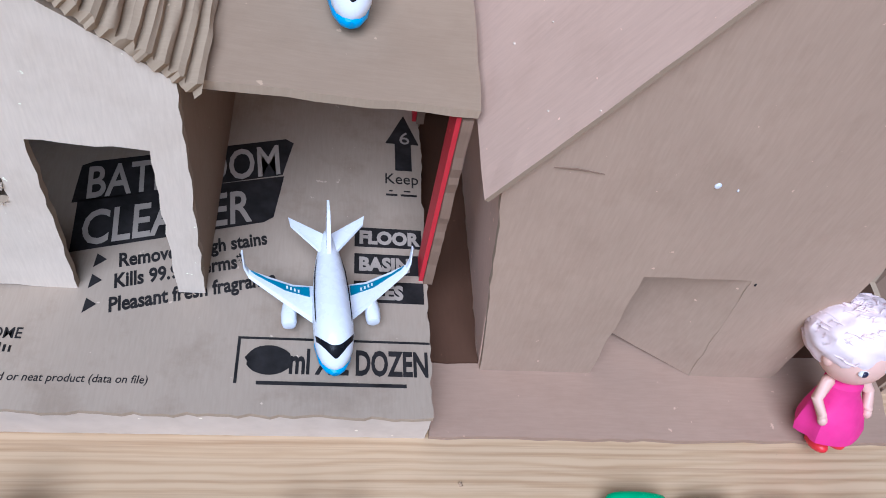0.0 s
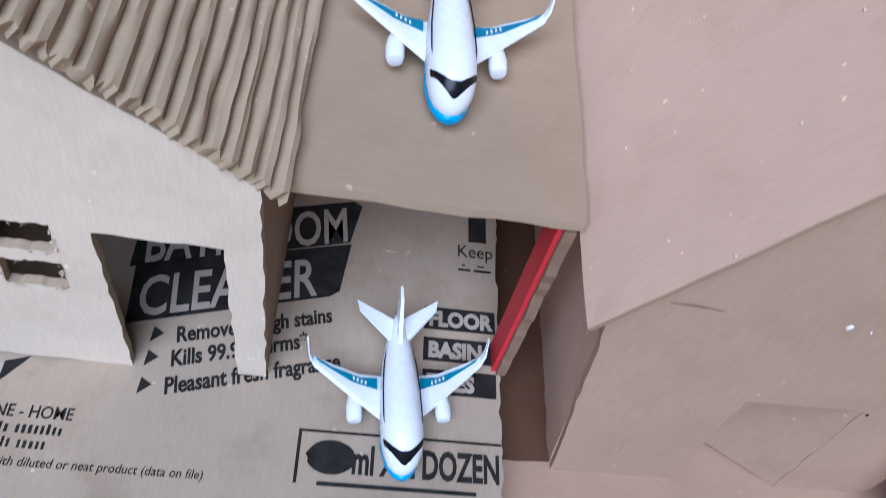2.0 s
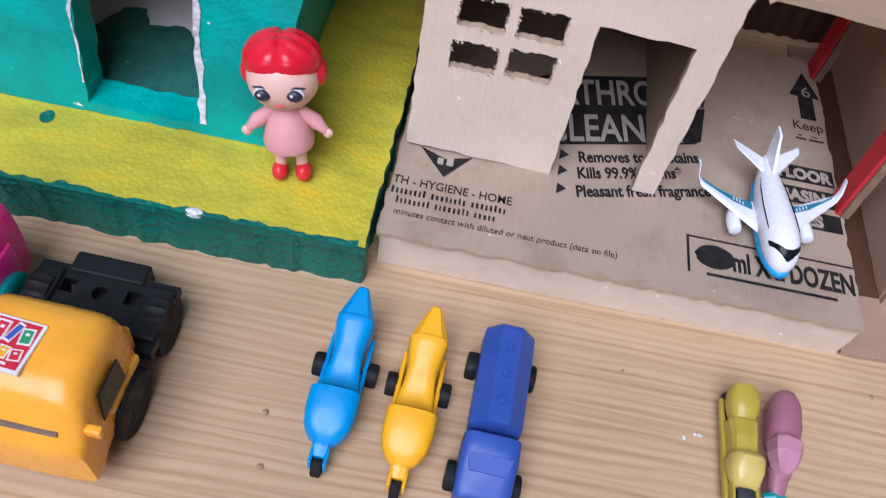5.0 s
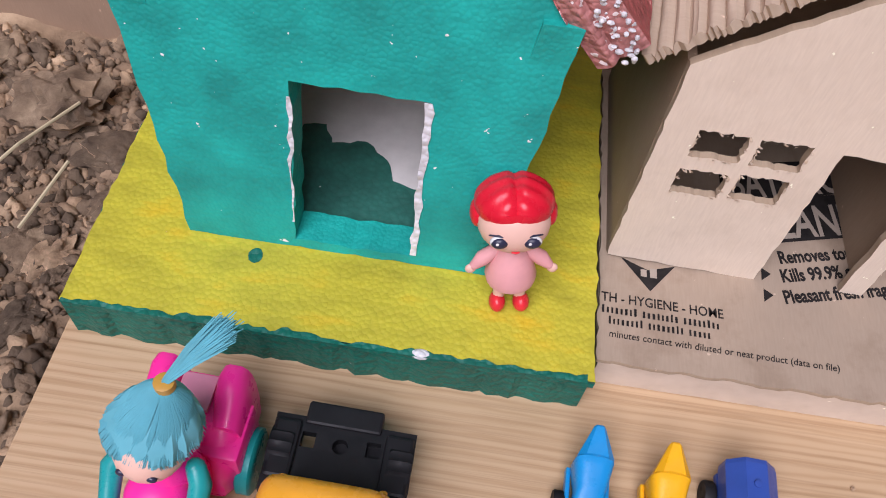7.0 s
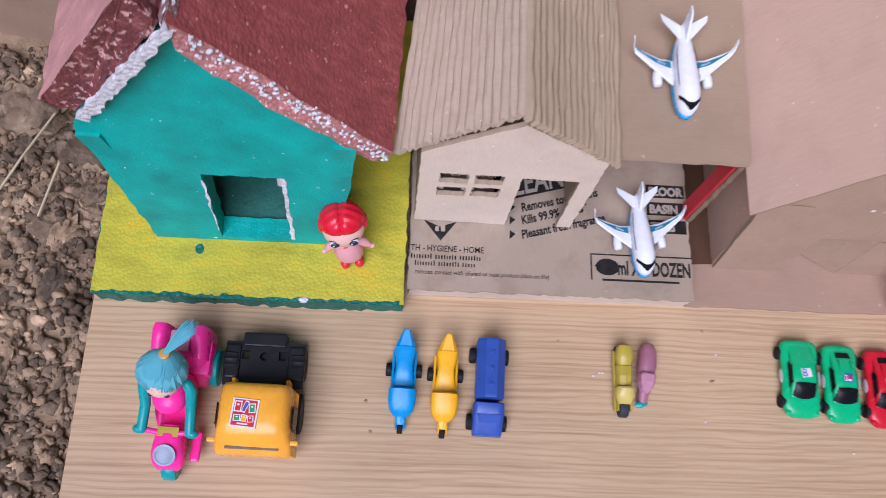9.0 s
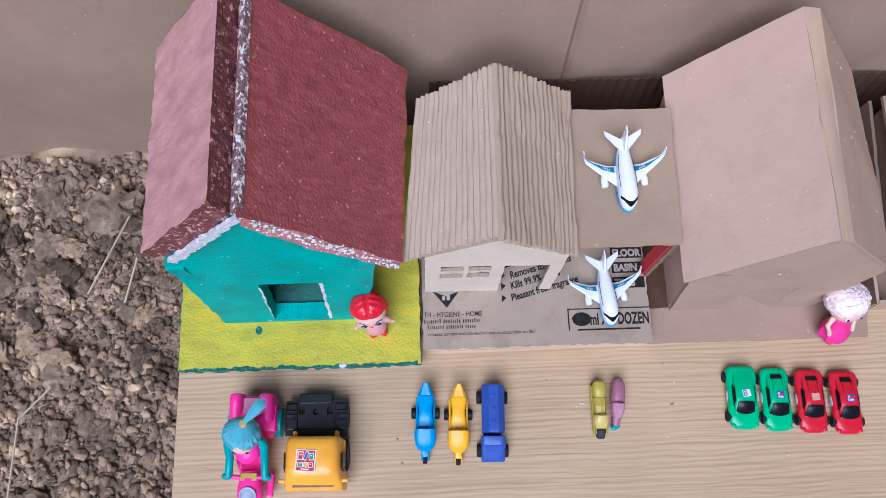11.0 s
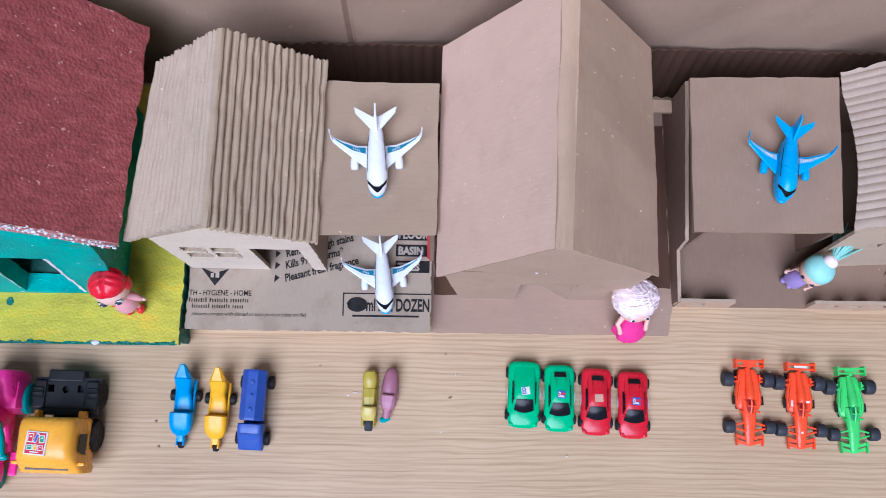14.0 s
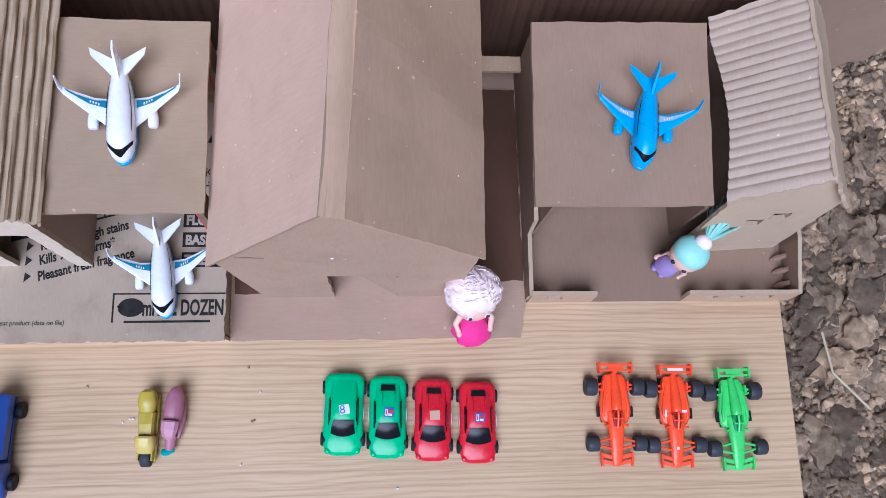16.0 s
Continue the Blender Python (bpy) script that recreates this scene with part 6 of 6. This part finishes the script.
def build_mint_doll():
    rng = random.Random(78)
    bm = bmesh.new()
    for s in (-1, 1):
        limb(bm, [(s * 0.05, 0.0, 0.05), (s * 0.05, 0.0, 0.25)], [0.032, 0.036], 0)
        limb(bm, [(s * 0.11, 0.0, 0.46), (s * 0.17, -0.02, 0.36), (s * 0.17, -0.06, 0.28)], [0.036, 0.034, 0.026], 0)
        ball(bm, (s * 0.055, -0.02, 0.04), (0.045, 0.07, 0.04), 2)
    turned(bm, [(0.05, 0.16), (0.14, 0.18), (0.13, 0.28), (0.10, 0.42), (0.05, 0.49)], Matrix.Identity(4), 18, 2)
    ball(bm, (0, 0, 0.66), (0.19, 0.18, 0.185), 0, 20, 12)
    ball(bm, (0.0, 0.03, 0.72), (0.205, 0.195, 0.17), 1, 20, 12)
    ball(bm, (0.0, 0.13, 0.87), (0.10, 0.08, 0.08), 3, 14, 8)
    for s in (-1, 1):
        ball(bm, (s * 0.075, -0.16, 0.65), (0.03, 0.024, 0.03), 4, 10, 8)
    hair_tuft(bm, (0.0, 0.16, 0.90), (0.02, 0.58, 0.78), 0.065, 420, rng, 1, 0.010, 0.6)
    thing("doll", bm, [SKIN, HAIR_MINT, LILAC, HAIR_WHITE, EYE_DARK], "small doll with mint-green ponytail standing in the tray yard", "doll", "", "", True, (4.14, 0.62, 0.042)).matrix_world = pose(0.422, 0.066, 0.0042, 0, 6, 0) @ pose(0, 0, 0, 0, 0, -42) @ Matrix.Diagonal((0.86, 0.86, 0.9, 1))


def build_pink_trike():
    trike = empty("pink_toy_tricycle", (-4.745, -1.0, 0), -2)
    tagged(trike, "hot pink plastic toy tricycle with teal wheels", "toy tricycle")
    bm = bmesh.new()
    hull(bm, [(0.46, 0, 0.20, 0.10, 0.46), (0.44, 0, 0.25, 0.08, 0.52), (0.20, 0, 0.26, 0.08, 0.54), (0.06, 0, 0.25, 0.08, 0.42), (0.0, 0, 0.20, 0.08, 0.34)], 22, 4.5)
    box(bm, 0.05, 0.27, 0.06, 0.36, 0.2, 0.46, 0.02)
    rear = part("rear_box", bm, HOT_PINK, trike, "", True)
    for s in (-1, 1):
        bm = bmesh.new()
        hull(bm, [(0.475, s * 0.165, 0.06, 0.2, 0.58), (0.46, s * 0.165, 0.082, 0.15, 0.64), (0.40, s * 0.165, 0.088, 0.12, 0.665), (0.30, s * 0.17, 0.086, 0.12, 0.62), (0.18, s * 0.18, 0.08, 0.12, 0.55)], 16, 3.0)
        part("rear_fin", bm, HOT_PINK, rear, "", True)
    bm = bmesh.new()
    box(bm, -0.085, 0.085, 0.24, 0.42, 0.535, 0.560, 0.004)
    part("sticker", bm, plastic("pink_sticker", (0.75, 0.3, 0.42), 0.5), rear, "faded pink sticker")
    bm = bmesh.new()
    hull(bm, [(0.05, 0, 0.12, 0.10, 0.30), (-0.15, 0, 0.14, 0.10, 0.26), (-0.32, 0, 0.13, 0.12, 0.30), (-0.42, 0, 0.12, 0.14, 0.40), (-0.47, 0, 0.09, 0.16, 0.42)], 18, 3.0)
    part("step_body", bm, HOT_PINK, trike, "", True)
    bm = bmesh.new()
    hull(bm, [(-0.38, 0, 0.12, 0.13, 0.42), (-0.46, 0, 0.125, 0.15, 0.44), (-0.56, 0, 0.14, 0.16, 0.45), (-0.64, 0, 0.145, 0.16, 0.42), (-0.71, 0, 0.13, 0.17, 0.34), (-0.75, 0, 0.09, 0.18, 0.28)], 20, 2.6)
    tube(bm, [(-0.235, -0.43, 0.41), (0, -0.46, 0.41), (0.235, -0.43, 0.41)], 0.025, 10)
    front = part("front_column", bm, HOT_PINK, trike, "", True)
    bm = bmesh.new()
    turned(bm, [(0.003, 0.0), (0.092, 0.0), (0.096, 0.012), (0.08, 0.016), (0.072, 0.010), (0.05, 0.022), (0.003, 0.028)], Matrix.Translation((0, -0.635, 0.425)) @ Matrix.Rotation(radians(24), 4, "X"), 20)
    part("headlight", bm, plastic("pale_headlight", (0.36, 0.43, 0.52), 0.4, 0.3, 0.25), front, "pale blue-grey round headlight", True)
    bm = bmesh.new()
    box(bm, -0.09, 0.09, -0.48, -0.40, 0.425, 0.437, 0.003)
    part("dashboard_sticker", bm, OLIVE, front, "small yellow dashboard sticker")
    bm = bmesh.new()
    box(bm, 0.15, 0.235, -0.66, -0.40, 0.12, 0.18, 0.02)
    part("foot_rest", bm, HOT_PINK, trike)
    wheel(trike, 0, -0.70, 0.13, 0.13, 0.12, "front_wheel", TEAL, TEAL)
    for s in (-1, 1):
        wheel(trike, s * 0.27, 0.18, 0.17, 0.17, 0.08, "rear_wheel", TEAL, HOT_PINK)


def build_rider():
    rng = random.Random(79)
    bm = bmesh.new()
    turned(bm, [(0.10, -0.12), (0.16, -0.05), (0.17, 0.10), (0.14, 0.24), (0.12, 0.34), (0.06, 0.40)], Matrix.Identity(4), 20, 2)
    for s in (-1, 1):
        limb(bm, [(s * 0.165, -0.02, 0.37), (s * 0.20, -0.07, 0.33), (s * 0.195, -0.20, 0.20), (s * 0.205, -0.40, 0.13)], [0.045, 0.052, 0.046, 0.045], 3)
        ball(bm, (s * 0.225, -0.405, 0.13), (0.06, 0.042, 0.04), 3, 10, 6)
        limb(bm, [(s * 0.08, 0.0, -0.03), (s * 0.13, -0.22, -0.07), (s * 0.12, -0.34, -0.17)], [0.06, 0.055, 0.04], 2)
    ball(bm, (0, -0.12, 0.20), (0.15, 0.15, 0.11), 2, 18, 12)
    ball(bm, (0, -0.02, 0.54), (0.155, 0.16, 0.155), 0, 20, 12)
    for s in (-1, 1):
        ball(bm, (s * 0.065, -0.160, 0.55), (0.025, 0.016, 0.018), 4, 10, 6)
    # hair: a flared cone tied on top with a tail
    n = 36
    rows = [(0.198, 0.59, 0.035), (0.211, 0.61, 0.035), (0.188, 0.68, 0.05), (0.124, 0.757, 0.08), (0.053, 0.82, 0.115), (0.034, 0.84, 0.12)]
    ring_loft(bm, [[(0.27 * (h - 0.6) + r * (1 + 0.05 * math.sin(k * 2.7) + 0.03 * math.sin(k * 5.1)) * math.cos(2 * math.pi * k / n), dy + r * 0.86 * (1 + 0.05 * math.sin(k * 3.3)) * math.sin(2 * math.pi * k / n), h) for k in range(n)] for r, h, dy in rows], 1)
    for _ in range(420):
        a = rng.uniform(0, 6.28)
        c, s = math.cos(a), math.sin(a)
        e = rng.uniform(0.99, 1.04)
        tube(bm, [(0.065 + 0.035 * c, 0.12 + 0.035 * s, 0.842), (0.043 + 0.130 * c, 0.08 + 0.112 * s, 0.762), (0.205 * c * e, 0.035 + 0.177 * s * e, 0.625), (0.211 * c * e, 0.035 + 0.182 * s * e, 0.588)], [0.002, 0.003, 0.003, 0.001], 4, 1)
    turned(bm, [(0.03, -0.02), (0.043, -0.015), (0.043, 0.025), (0.03, 0.03)], Matrix.Translation((0.068, 0.125, 0.855)), 14, 5)
    hair_tuft(bm, (0.068, 0.125, 0.87), (0.28, 0.33, 1.05), 0.024, 220, rng, 1, 0.008)
    thing("doll", bm, [SKIN, HAIR_TEAL, HOT_PINK, TEAL, EYE_DARK, GOLD], "doll with turquoise hair riding the pink tricycle", "doll", "", "", True, (-4.755, -1.035, 0.30), -4)


# ---- set the toys out ----
build_plane("toy_plane", (-0.54, 0.59, BT + 0.002), 5.5, (0, 0), WHITE, SKY_BLUE, TEAL_DECAL, "white toy airliner with blue belly on the printed carton")
build_plane("toy_plane", (-0.555, 1.545, 1.748), 3, (3.7, 1.9), WHITE, SKY_BLUE, TEAL_DECAL, "white toy airliner with blue belly on the carport roof")
build_plane("toy_plane", (3.665, 1.65, 1.378), -9, (0, 0), SKY_BLUE, SKY_BLUE, plastic("grey_blue_decal", (0.30, 0.45, 0.58), 0.4), "sky-blue toy airliner on the flat garage roof")
build_car((1.075, -0.71, 0), -2, CAR_GREEN, 1.03, False, (PAPER, 10, True), "green plastic toy car with black windows", "8")
build_car((1.48, -0.745, 0), -1, CAR_GREEN, 0.97, True, (STICKER_BLUE, -5, True), "green plastic toy car with a rear roof vent")
build_car((1.90, -0.78, 0), -2, CAR_RED, 0.97, True, (plastic("tan_sticker", (0.6, 0.36, 0.25), 0.5), 4, False), "red plastic toy car with a peeling tan sticker")
build_car((2.32, -0.81, 0), -1, CAR_RED, 0.97, True, (STICKER_BLUE, -3, True), "dark red plastic toy car with a printed sticker")
build_racer((3.65, -0.76, 0), -1, RACE_ORANGE, "orange-red toy formula race car")
build_racer((4.235, -0.79, 0), -1, RACE_ORANGE, "orange-red toy formula race car with worn stickers", ((0.0, -0.3, 0.012, 0.018), (-0.10, 0.02, 0.012, 0.035), (0.085, 0.04, 0.03, 0.012)))
build_racer((4.825, -0.83, 0), 1, RACE_GREEN, "light green toy formula race car")
build_trike((-2.76, -0.87, 0), -2, CYAN_PLASTIC, "bright blue plastic toy trike with a pointed tail")
build_trike((-2.37, -0.90, 0), -2, YELLOW_PLASTIC, "yellow plastic toy trike with a pointed tail")
build_tanker((-1.965, -0.92, 0), -2)
build_mustard_bike((-0.675, -0.785, 0), -1)
build_mauve_scooter((-0.485, -0.745, 0.005), -6)
build_monster_truck((-3.97, -1.06, 0), -1)
build_pink_trike()
build_rider()
build_red_doll()
build_white_haired_doll()
build_mint_doll()
